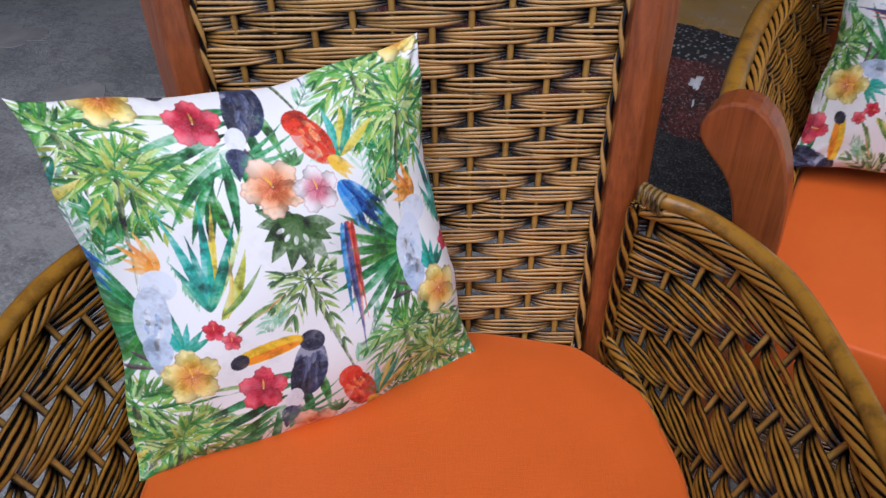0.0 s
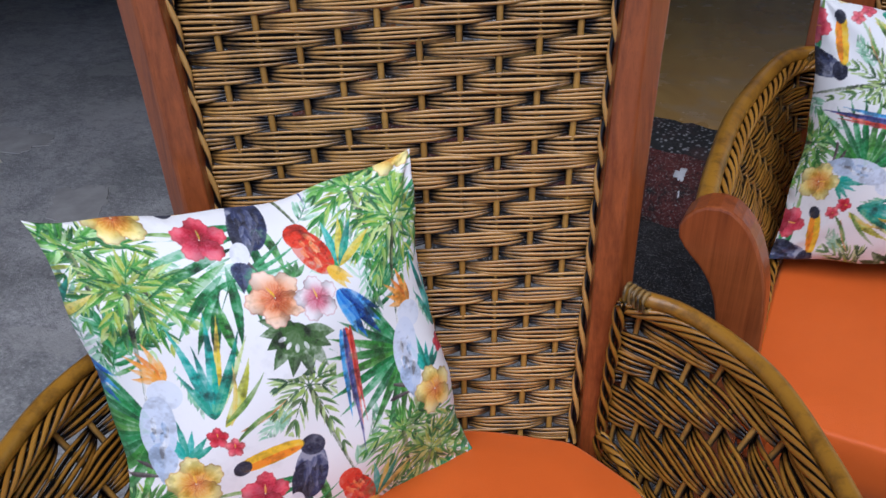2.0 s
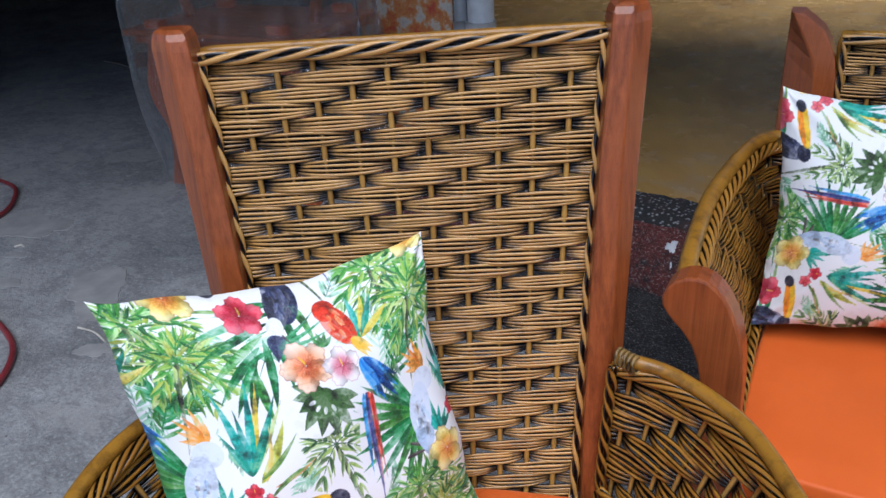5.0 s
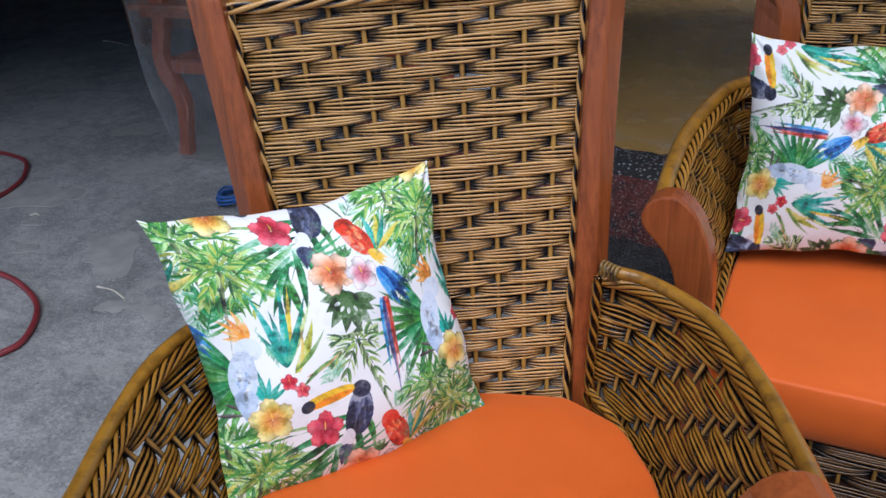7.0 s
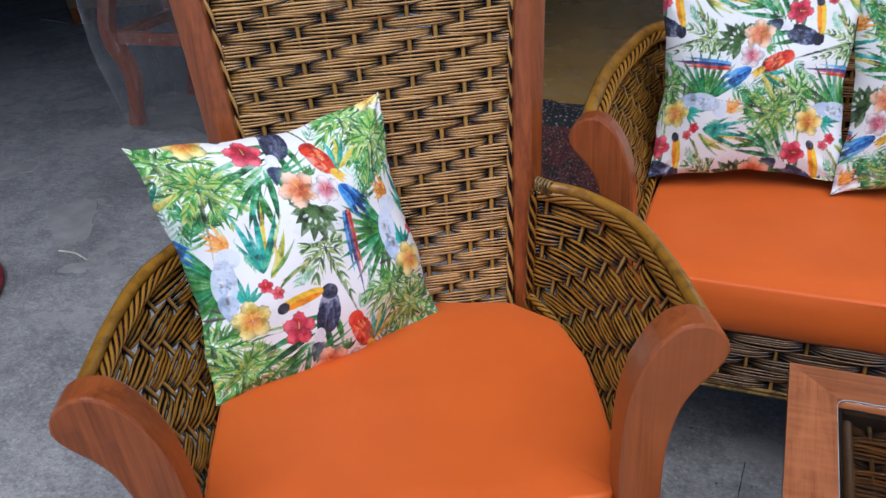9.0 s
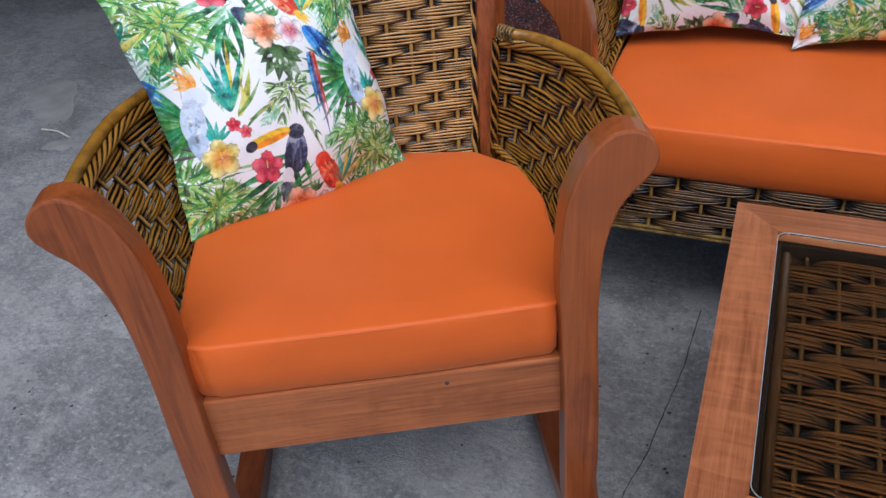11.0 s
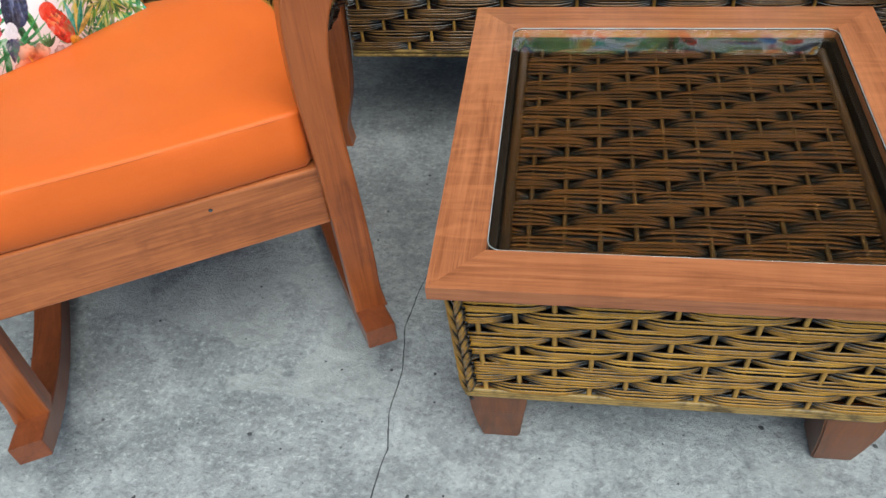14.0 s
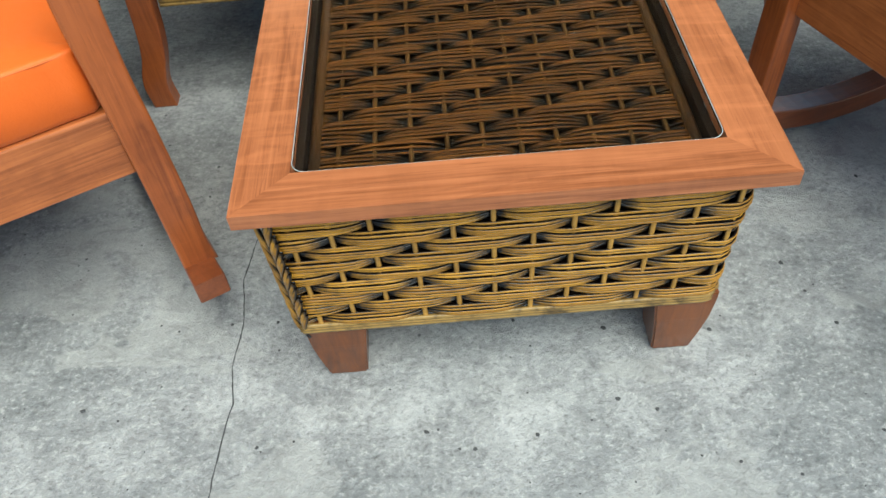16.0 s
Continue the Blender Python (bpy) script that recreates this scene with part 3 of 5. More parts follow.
# ---- rocking chair ----
# half outline of a front leg with its flared scroll, on the chair's right: inner edge upwards, then outer edge downwards
LEG_IN = [(0.289, 0.105), (0.287, 0.25), (0.284, 0.40), (0.279, 0.53), (0.275, 0.63), (0.280, 0.728), (0.293, 0.784), (0.314, 0.828), (0.343, 0.853)]
LEG_OUT = [(0.376, 0.852), (0.398, 0.832), (0.404, 0.806), (0.390, 0.782), (0.366, 0.756), (0.348, 0.720), (0.336, 0.655), (0.334, 0.54), (0.340, 0.40), (0.345, 0.25), (0.345, 0.165), (0.352, 0.105)]


def leg_outline(dx=0.0, sign=1, n=110):
    c = spline(LEG_IN + LEG_OUT, n)
    pts = [(sign * (x + dx), z) for x, z in c]
    return pts if sign > 0 else pts[::-1]


def rocker_outline():
    b = np.linspace(-0.112, 0.93, 30)
    low = 0.62 * (b - 0.29) ** 2
    pts = [(x, z) for x, z in zip(b, low)]
    high = [(x, z + 0.05) for x, z in zip(b, low)]
    high[0] = (-0.112, low[0] + 0.047)
    return pts + high[::-1]


CHAIR_RIM = [(0.289, 0.603, 0.742), (0.362, 0.560, 0.735), (0.425, 0.452, 0.730), (0.442, 0.316, 0.730), (0.434, 0.170, 0.742), (0.402, 0.018, 0.790)]
CHAIR_LOW = [(0.268, 0.600, 0.400), (0.300, 0.48, 0.408), (0.312, 0.31, 0.425), (0.306, 0.14, 0.442), (0.292, 0.018, 0.450)]


def woven_arm(host, sign, rim, low, rows=10, stakes=15, cane=0.0112):
    """A wicker arm between its cane rim and the seat line, from the back post to the front leg."""
    rim, low = spline(rim, 60), spline(low, 60)
    for c in (rim, low):
        c[:, 0] = sign * c[:, 0]
    d = low - rim
    arm = Geo().tube(rim, cane, 10).part("woven_arm", CANE, host, "golden brown wicker arm with a smooth bent cane rim")
    rope(arm, RATTAN_GOLD, rim + d * 0.04 + np.array([-sign * 0.8 * cane, 0, -0.003]), 0.87 * cane, 3.8, 6, thick=0.36, flat=0.9, bare=1.3)
    edge = rim[:1] + (low[0] - rim[0]) * np.linspace(0.02, 1, 40)[:, None]
    rope(arm, RATTAN_GOLD, edge + np.array([-sign * 0.010, -0.014, 0.0]), 0.0070, 3.5, 3, thick=0.5, bare=1.3)
    rope(arm, RATTAN_GOLD, low + np.array([-sign * 0.006, 0, 0.10]), 0.0065, 8, 3, thick=0.6)
    turn = np.linspace(0, 5 * 2 * math.pi, 60)
    Geo().tube(np.c_[rim[0, 0] + sign * 0.03 * turn / turn[-1] * 0.8, rim[0, 1] - 0.03 * turn / turn[-1] + 0.004, rim[0, 2] + 0 * turn] + 0.0135 * np.c_[np.cos(turn) * 0.6, np.cos(turn) * 0.6, np.sin(turn)], 0.0028, 6).part("binding", STRAND, arm, "pale cane binding")
    top = rim + d * 0.075
    a, b = (top, low) if sign > 0 else (top[::-1], low[::-1])
    weave(arm, ruled(a, b, -0.030, (sign, 0, 0), (0, 1) if sign > 0 else (1, 0)), stakes, rows, rods=4, r=0.0030, amp=0.0085, materials=(RATTAN_GOLD, STAKE), shift=1 if sign > 0 else 2, gap=1.0, fan=0.32)
    return arm


def woven_back(host, bl, br, tr, tl, rows, stakes, strand=None, phase=0.25, start=0):
    """Wicker panel between four corners, with twisted edges on a bent cane frame."""
    strand = strand or RATTAN
    bl, br, tr, tl = (np.array(p, float) for p in (bl, br, tr, tl))
    top, bot = np.linspace(tl, tr, 40), np.linspace(bl, br, 40)
    loop = np.concatenate([np.linspace(bl, br, 30)[:-1], np.linspace(br, tr, 40)[:-1], np.linspace(tr, tl, 30)[:-1], np.linspace(tl, bl, 40)[:-1]]) + np.array([0, 0.012, 0])
    panel = Geo().tube(loop, 0.0080, 8, True, up=np.tile((0, 1.0, 0.01), (len(loop), 1))).part("woven_back", CANE, host, "dark-stained wicker back panel with braided edges")
    for a, b, s in ((bl, tl, 1), (br, tr, -1)):
        path = np.linspace(a, b, 70) + np.array([s * 0.006, -0.010, 0])
        rope(panel, strand, path, 0.0050, 7, 2)
    rope(panel, strand, np.linspace(tl, tr, 160) + np.array([0, -0.009, -0.006]), 0.0076, 3.2, 3, thick=0.62, nrm=np.tile((0.0, -0.8, 0.6), (160, 1)), bare=1.6)
    weave(panel, ruled(top + np.array([0, 0, -0.012]), bot), stakes, rows, rods=4, r=0.0025, amp=0.0075, gap=1.0, stake_r=0.0048, phase=phase, start=start, fan=0.34, materials=(strand, STAKE))
    return panel


CHAIR_AT = pose(-0.4627, 0.1267, 0, 0, 0, 27.4)


def rocking_chair():
    m = CHAIR_AT
    c = thing("rocking_chair", m, "red-brown wooden rocking chair with brown wicker back and arms", "chair", "rocking chairs")
    for sign in (1, -1):
        leg = part("front_leg", slab(leg_outline(-0.006, sign), 0.046, "y", 0.004), WOOD_Z, c, "flared red-brown wooden leg with a scroll top")
        leg.location = (0, -0.030, 0)
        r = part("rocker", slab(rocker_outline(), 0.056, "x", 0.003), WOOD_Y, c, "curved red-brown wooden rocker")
        r.location = (0.283 if sign > 0 else -0.339, 0, 0)
        woven_arm(c, sign, CHAIR_RIM, CHAIR_LOW)
        # back post, leaning back and outwards, its outer front edge cut off
        z = np.concatenate([np.linspace(0.10, 1.205, 26), [1.218, 1.227, 1.232]])
        inner, ridge, outer = (np.interp(z, [0.1, 0.54, 0.81, 1.03, 1.2], w) for w in ([0.228, 0.238, 0.252, 0.267, 0.283], [0.258, 0.272, 0.285, 0.297, 0.312], [0.274, 0.296, 0.312, 0.328, 0.343]))
        front = 0.587 + 0.165 * (z - 0.5) + 0.10 * np.clip(0.5 - z, 0, 1)
        shrink = np.interp(z, [1.205, 1.218, 1.227, 1.232], [1.0, 0.94, 0.82, 0.62])
        bm = bmesh.new()
        rings = []
        for i, zz in enumerate(z):
            prof = [(inner[i], 0.0), (ridge[i], -0.002), (outer[i], 0.024), (outer[i], 0.055), (inner[i], 0.055)]
            mx = 0.5 * (inner[i] + outer[i])
            rings.append([bm.verts.new((sign * (mx + (x - mx) * shrink[i]), front[i] + 0.028 + (y - 0.028) * shrink[i], zz)) for x, y in prof])
        for q in range(len(rings) - 1):
            for w in range(5):
                bm.faces.new((rings[q][w], rings[q][(w + 1) % 5], rings[q + 1][(w + 1) % 5], rings[q + 1][w]))
        bm.faces.new(rings[-1])
        bm.faces.new(rings[0])
        bmesh.ops.recalc_face_normals(bm, faces=bm.faces)
        bmesh.ops.bevel(bm, geom=[e for e in bm.edges if abs((e.verts[0].co - e.verts[1].co).normalized().z) > 0.9 or min(v.co.z for v in e.verts) > 1.231], offset=0.004, segments=2, affect="EDGES", profile=0.5)
        part("back_post", bm, WOOD_Z, c, "tall chamfered red-brown wooden post")
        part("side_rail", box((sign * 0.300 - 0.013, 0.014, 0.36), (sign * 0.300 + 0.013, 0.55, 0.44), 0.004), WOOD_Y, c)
    part("front_rail", box((-0.281, -0.006, 0.332), (0.281, 0.020, 0.455), 0.004), WOOD_X, c, "plain red-brown wooden seat rail with a small dark knot")
    part("back_rail", box((-0.235, 0.605, 0.37), (0.235, 0.630, 0.455), 0.004), WOOD_X, c)
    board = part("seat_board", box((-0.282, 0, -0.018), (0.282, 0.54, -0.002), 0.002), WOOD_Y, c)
    board.matrix_basis = pose(0, 0.021, 0.449, -6.8)
    Geo().tube([(0.098, -0.0068, 0.432), (0.098, -0.0062, 0.432)], 0.0035, 8).part("knot", CRACK, c, "small dark knot")
    woven_back(c, (-0.232, 0.613, 0.469), (0.232, 0.613, 0.469), (0.2855, 0.743, 1.193), (-0.2855, 0.743, 1.193), 34, 11, phase=0.05)
    return c


def cushion_outline(n=120):
    """Rounded back, straight front: half width by depth."""
    pts = [(-0.274, -0.004), (0, -0.010), (0.276, -0.004), (0.293, 0.06), (0.306, 0.20), (0.314, 0.34), (0.294, 0.47), (0.220, 0.565), (0.10, 0.596), (0, 0.600),
           (-0.10, 0.596), (-0.220, 0.565), (-0.294, 0.47), (-0.314, 0.34), (-0.306, 0.20), (-0.293, 0.06)]
    return pts


def cushion_mesh(name, outline, z0, z1, puff=0.012, slope=0.0):
    """A boxed cushion: walls with a soft roll at the seams and a slightly domed top."""
    p = np.array(outline, float)
    # dense closed outline
    q = []
    for i in range(len(p)):
        a, b = p[i], p[(i + 1) % len(p)]
        for t in np.linspace(0, 1, 10, endpoint=False):
            q.append(a + (b - a) * t)
    q = np.array(q)
    for _ in range(3):
        q = 0.25 * np.roll(q, 1, 0) + 0.5 * q + 0.25 * np.roll(q, -1, 0)
    n = len(q)
    mid = q.mean(0)
    t = np.roll(q, -1, 0) - np.roll(q, 1, 0)
    t /= np.linalg.norm(t, axis=1)[:, None]
    nrm = np.stack([t[:, 1], -t[:, 0]], 1)
    rows = []
    wave = 0.0016 * np.sin(np.arange(n) * 0.55) * rng.normal(1, 0.5, n) + rng.normal(0, 0.0004, n)
    # gathers at the two front corners
    tip = np.array([q[np.argmin(q[:, 1] * 3 + q[:, 0])], q[np.argmin(q[:, 1] * 3 - q[:, 0])]])
    near = np.exp(-(np.linalg.norm(q[:, None] - tip[None], axis=2).min(1) / 0.035) ** 2)
    wave = wave + near * 0.0070 * np.sin(np.arange(n) * 1.35) - 0.004 * near ** 4
    # each row: inset from the outline, share of the way to the middle, height
    prof = [(0.02, 0, z0), (0.006, 0, z0 + 0.002), (0.0, 0, z0 + 0.012), (-0.006, 0, z0 + 0.035), (-0.008, 0, (z0 + z1) / 2), (-0.007, 0, z1 - 0.032), (-0.006, 0, z1 - 0.016), (-0.0045, 0, z1 - 0.006), (-0.0035, 0, z1 - 0.002), (-0.001, 0, z1 + 0.0008), (0.004, 0, z1 + 0.0015), (0.016, 0, z1 + 0.003)]
    for inset, k, z in prof:
        w = wave * (1.6 if z0 + 0.02 < z < z1 - 0.01 else 0.6)
        xy = q - nrm * (inset - w)[:, None] if np.ndim(w) else q - nrm * inset
        rows.append(np.c_[xy, np.full(n, z)])
    base = q - nrm * 0.016
    done = base.copy()
    for k in np.linspace(0.08, 0.98, 16):
        for _ in range(30):
            done = 0.25 * np.roll(done, 1, 0) + 0.5 * done + 0.25 * np.roll(done, -1, 0)
        xy = base * (1 - min(1, k * 1.6)) + done * min(1, k * 1.6)
        xy = xy + (mid - xy) * k
        size = np.abs(q - mid).max(0)
        s, t = np.clip(np.abs(xy - mid) / size, 0, 1).T
        z = z1 + 0.004 + puff * (1 - s ** 4) * (1 - t ** 4)
        ripple = np.array([0.0022 * noise.noise(Vector((x * 9, y * 9, 3.0))) + 0.0035 * noise.noise(Vector((x * 3.5, y * 3.5, 8.0))) for x, y in xy])
        rows.append(np.c_[xy, z + ripple])
    g = Geo()
    rows = np.array(rows)
    rows[..., 2] -= slope * rows[..., 1]
    rows = np.concatenate([rows, rows[:, :1]], 1)
    g.grid(rows, flip=True)
    last = g.count - (n + 1)
    g.f.append([last + i for i in range(n)][::-1])
    g.f.append([i for i in range(n)])
    me = g.mesh(name, ORANGE)
    return me, q, nrm


def cushion(name, m, outline, z0, z1, label, group, puff=0.012, slope=0.0):
    """slope: how far the seat falls to the back."""
    me, q, nrm = cushion_mesh(name, outline, z0, z1, puff, slope)
    ob = new(name, me)
    ob.matrix_world = m
    tagged(ob, label, "cushion", group)
    # piping seam where top and wall meet
    k = [i for i in range(len(q))]
    path = np.c_[q[k] + nrm[k] * 0.0036, z1 - 0.003 - slope * q[k][:, 1]]
    Geo().tube(path, 0.0009, 5, True).part("seam", THREAD, ob, "stitched orange seam")
    return ob


CHAIR = rocking_chair()
SEAT = cushion("seat_cushion", CHAIR_AT, cushion_outline(), 0.456, 0.568, "thick orange canvas seat cushion, rounded at the back", "chair cushions", 0.008, 0.112)
second = copy_thing(CHAIR, pose(1.053, 0.278, 0, 0, 0, -69))
copy_thing(SEAT, pose(1.053, 0.278, 0, 0, 0, -69))


# ---- coffee table ----
def coffee_table():
    W, D, H, B = 0.74, 0.745, 0.461, 0.076
    t = thing("coffee_table", pose(0, 0, 0), "square wooden coffee table with wicker sides and glass top", "table")
    # four mitred boards
    for name, o, mat in (("top_board", [(0, 0), (W, 0), (W - B, B), (B, B)], TOP_X), ("top_board", [(W, 0), (W, D), (W - B, D - B), (W - B, B)], TOP_Y),
                         ("top_board", [(W, D), (0, D), (B, D - B), (W - B, D - B)], TOP_X), ("top_board", [(0, D), (0, 0), (B, B), (B, D - B)], TOP_Y)):
        bm = slab(o, 0.024, "z", 0.0032)
        ob = part(name, bm, mat, t, "mitred red-brown varnished board")
        ob.location = (0, 0, H - 0.024)
    # glass with round corners, let into the frame
    def rounded(x0, y0, x1, y1, r, n=6):
        pts = []
        for cx, cy, a0 in ((x1 - r, y0 + r, -90), (x1 - r, y1 - r, 0), (x0 + r, y1 - r, 90), (x0 + r, y0 + r, 180)):
            for i in range(n + 1):
                a = radians(a0 + 90 * i / n)
                pts.append((cx + r * math.cos(a), cy + r * math.sin(a)))
        return pts
    pane = part("glass_pane", slab(rounded(B + 0.0015, B + 0.0015, W - B - 0.0015, D - B - 0.0015, 0.02), 0.006, "z", 0.0008), GLASS, t, "clear glass pane with rounded corners")
    pane.location = (0, 0, H - 0.0075)
    pane.visible_shadow = False
    ring = np.array(rounded(B + 0.001, B + 0.001, W - B - 0.001, D - B - 0.001, 0.02))
    Geo().tube(np.c_[ring, np.full(len(ring), H - 0.0012)], 0.0006, 5, True).part("glass_edge", GLASS_EDGE, t, "polished pale glass edge")
    # near-black strips that stand for the shaded gap round the panel
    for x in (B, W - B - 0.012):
        part("lip", box((x, B, H - 0.075), (x + 0.012, D - B, H - 0.024), 0.002), INNER_SHADE, t)
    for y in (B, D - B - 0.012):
        part("lip", box((B + 0.012, y, H - 0.075), (W - B - 0.012, y + 0.012, H - 0.024), 0.002), INNER_SHADE, t)
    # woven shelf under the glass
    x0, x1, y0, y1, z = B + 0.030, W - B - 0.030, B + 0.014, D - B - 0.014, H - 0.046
    # the panel's own mesh is an added black sheet, shade seen through the weave
    shelf = part("woven_panel", box((B + 0.012, B + 0.012, z - 0.03), (W - B - 0.012, D - B - 0.012, z - 0.022), 0), INNER_SHADE, t, "dark wicker panel under the glass")
    for x in (x0 - 0.008, x1 + 0.008):
        Geo().tube([(x, y0, z), (x, (y0 + y1) / 2, z + 0.001), (x, y1, z)], 0.009, 8).part("cane_rail", CANE_SHADED, shelf)
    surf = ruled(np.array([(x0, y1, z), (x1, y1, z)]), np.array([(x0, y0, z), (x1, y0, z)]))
    weave(shelf, surf, 10, 21, rods=4, r=0.0028, amp=0.0055, gap=1.06, fan=0.34, materials=(RATTAN_SHADED, STAKE_SHADED), shift=1)
    # woven skirt all round, with soft corners but at the braided one
    i, r = 0.032, 0.028
    ring = [(i, i)] + [(x, i) for x in np.linspace(i + 0.03, W - i - r, 20)]
    for cx, cy, a0 in ((W - i - r, i + r, -90), (W - i - r, D - i - r, 0), (i + r, D - i - r, 90)):
        ring += [(cx + r * math.cos(radians(a0 + a)), cy + r * math.sin(radians(a0 + a))) for a in range(0, 91, 15)]
    ring += [(i, y) for y in np.linspace(D - i - r - 0.03, i, 20)]
    ring = np.array(ring)
    top = np.c_[ring, np.full(len(ring), H - 0.026)]
    bot = np.c_[ring + (np.array([W / 2, D / 2]) - ring) * 0.03, np.full(len(ring), 0.166)]
    low = bot + np.array([0, 0, -0.004])
    grow = (low - np.array([W / 2, D / 2, low[0, 2]])) * 1.012 + np.array([W / 2, D / 2, low[0, 2]])
    skirt = Geo().tube(grow, 0.0048, 6).part("woven_skirt", STRAND, t, "pale brown wicker skirt with a braided corner")
    for k in (-1, 1):
        Geo().tube(grow + np.array([0, 0, 0.0062 * k]), 0.0045, 6).part("hoop", STRAND, skirt)
    corner = np.linspace((i - 0.002, i - 0.004, H - 0.026), (i + 0.008, i + 0.006, 0.192), 40)
    plait(skirt, RATTAN_PALE, corner, 0.020, 7, 0.0042, (-0.707, -0.707, 0))
    weave(skirt, ruled(top, bot), 47, 10, rods=5, r=0.00255, amp=0.0070, gap=1.06, fan=0.23, materials=(RATTAN_PALE, STAKE), shift=1, stake_r=0.0045)
    # added black block: paints the shade behind the skirt
    part("inner_box", box((i + 0.024, i + 0.024, 0.171), (W - i - 0.024, D - i - 0.024, H - 0.078), 0.002), INNER_SHADE, t)
    # tapered feet
    for sx in (0, 1):
        for sy in (0, 1):
            bm = bmesh.new()
            rings = []
            for zz, a, b in ((0.0, 0.016, 0.086), (0.045, 0.009, 0.090), (0.10, 0.002, 0.096), (0.150, -0.001, 0.102), (0.171, -0.001, 0.102)):
                e0, e1 = (i + 0.008 + a, i + 0.004 + b)
                rings.append([bm.verts.new((x if not sx else W - x, y if not sy else D - y, zz)) for x, y in ((e0, e0), (e1, e0), (e1, e1), (e0, e1))])
            for q in range(4):
                for w in range(4):
                    bm.faces.new((rings[q][w], rings[q][(w + 1) % 4], rings[q + 1][(w + 1) % 4], rings[q + 1][w]))
            bm.faces.new(rings[0])
            bm.faces.new(rings[-1])
            bmesh.ops.recalc_face_normals(bm, faces=bm.faces)
            bmesh.ops.bevel(bm, geom=[e for e in bm.edges], offset=0.003, segments=2, affect="EDGES")
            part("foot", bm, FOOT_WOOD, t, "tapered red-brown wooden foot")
    return t


coffee_table()


# ---- sofa ----
SOFA_RIM = [(0.694, 0.700, 0.831), (0.738, 0.680, 0.833), (0.772, 0.600, 0.833), (0.796, 0.36, 0.832), (0.790, 0.16, 0.826), (0.778, 0.022, 0.811)]
SOFA_LOW = [(0.690, 0.71, 0.44), (0.695, 0.6, 0.44), (0.700, 0.40, 0.44), (0.692, 0.2, 0.44), (0.685, 0.022, 0.44)]


def sofa():
    cx, half, front = 0.358, 0.673, 0.888
    s = thing("sofa", pose(cx, front, 0), "two-seat wicker sofa with red-brown wooden scroll arms", "sofa")
    dx = half - 0.277
    for sign in (1, -1):
        # no rocker here: the leg runs to the floor with a slight kick
        o = spline([(0.317, 0.0), (0.322, 0.06), (0.300, 0.15), (0.290, 0.25)] + LEG_IN[2:] + LEG_OUT[:-2] + [(0.356, 0.15), (0.378, 0.07), (0.372, 0.0)], 110)
        pts = [(sign * (x + dx), z) for x, z in o]
        leg = part("front_leg", slab(pts if sign > 0 else pts[::-1], 0.046, "y", 0.004), WOOD_Z, s, "red-brown wooden leg with a scroll top")
        leg.location = (0, -0.022, 0)
        woven_arm(s, sign, SOFA_RIM, SOFA_LOW, 12, 20, 0.0148)
        # back post: a broad chamfer on its outside, both running over into a curved head
        z = np.array([0.0, 0.30, 0.60, 0.90, 0.96, 1.0, 1.03, 1.055, 1.075, 1.088])
        inner, ridge = np.interp(z, [0, 0.95, 0.997, 1.04, 1.06, 1.088], [0.632, 0.632, 0.640, 0.657, 0.672, 0.712]), np.interp(z, [0, 0.94, 0.995, 1.04, 1.07, 1.088], [0.671, 0.671, 0.681, 0.703, 0.722, 0.730])
        bm = bmesh.new()
        rings = []
        for i, zz in enumerate(z):
            y = 0.652 + 0.08 * (zz - 0.44)
            prof = [(inner[i], y), (ridge[i], y - 0.003), (0.737, y + 0.034), (0.737, y + 0.062), (inner[i], y + 0.062)]
            rings.append([bm.verts.new((sign * x, q, zz)) for x, q in prof])
        for q in range(len(rings) - 1):
            for w in range(5):
                bm.faces.new((rings[q][w], rings[q][(w + 1) % 5], rings[q + 1][(w + 1) % 5], rings[q + 1][w]))
        bm.faces.new(rings[-1])
        bm.faces.new(rings[0])
        bmesh.ops.recalc_face_normals(bm, faces=bm.faces)
        bmesh.ops.bevel(bm, geom=[e for e in bm.edges if abs((e.verts[0].co - e.verts[1].co).normalized().z) > 0.75], offset=0.003, segments=2, affect="EDGES", profile=0.5)
        part("back_post", bm, WOOD_Z, s, "red-brown chamfered wooden post with a curved head")
    apron = Geo().tube([(-half, -0.002, 0.262), (0, -0.004, 0.262), (half, -0.002, 0.262)], 0.0048, 6).part("woven_apron", STRAND, s, "wicker seat apron darkened by the cushion's shade in its colour")
    Geo().tube([(-half, -0.002, 0.2715), (0, -0.004, 0.2715), (half, -0.002, 0.2715)], 0.0045, 6).part("hoop", STRAND, apron)
    top = np.linspace((-half, 0, 0.408), (half, 0, 0.408), 30)
    bot = np.linspace((-half, 0, 0.270), (half, 0, 0.270), 30)
    weave(apron, ruled(top, bot), 25, 5, rods=5, r=0.0023, amp=0.0080, fan=0.28, materials=(RATTAN_APRON_SHADE, STAKE))
    part("seat_board", box((-half, 0.022, 0.376), (half, 0.66, 0.404), 0.003), WALNUT, s)
    # unseen side and rear rails, added to keep light from under the seat
    for x in (-half, half - 0.018):
        part("side_rail", box((x, 0.03, 0.262), (x + 0.018, 0.66, 0.375), 0.002), WALNUT, s)
    part("rear_rail", box((-half, 0.642, 0.262), (half, 0.66, 0.375), 0.002), WALNUT, s)
    part("front_rail", box((-half, 0.010, 0.275), (half, 0.021, 0.40), 0.002), WALNUT, s)
    woven_back(s, (-0.628, 0.668, 0.44), (0.628, 0.668, 0.44), (0.634, 0.715, 1.045), (-0.634, 0.715, 1.045), 28, 26)
    return s


sofa()
h = 0.665
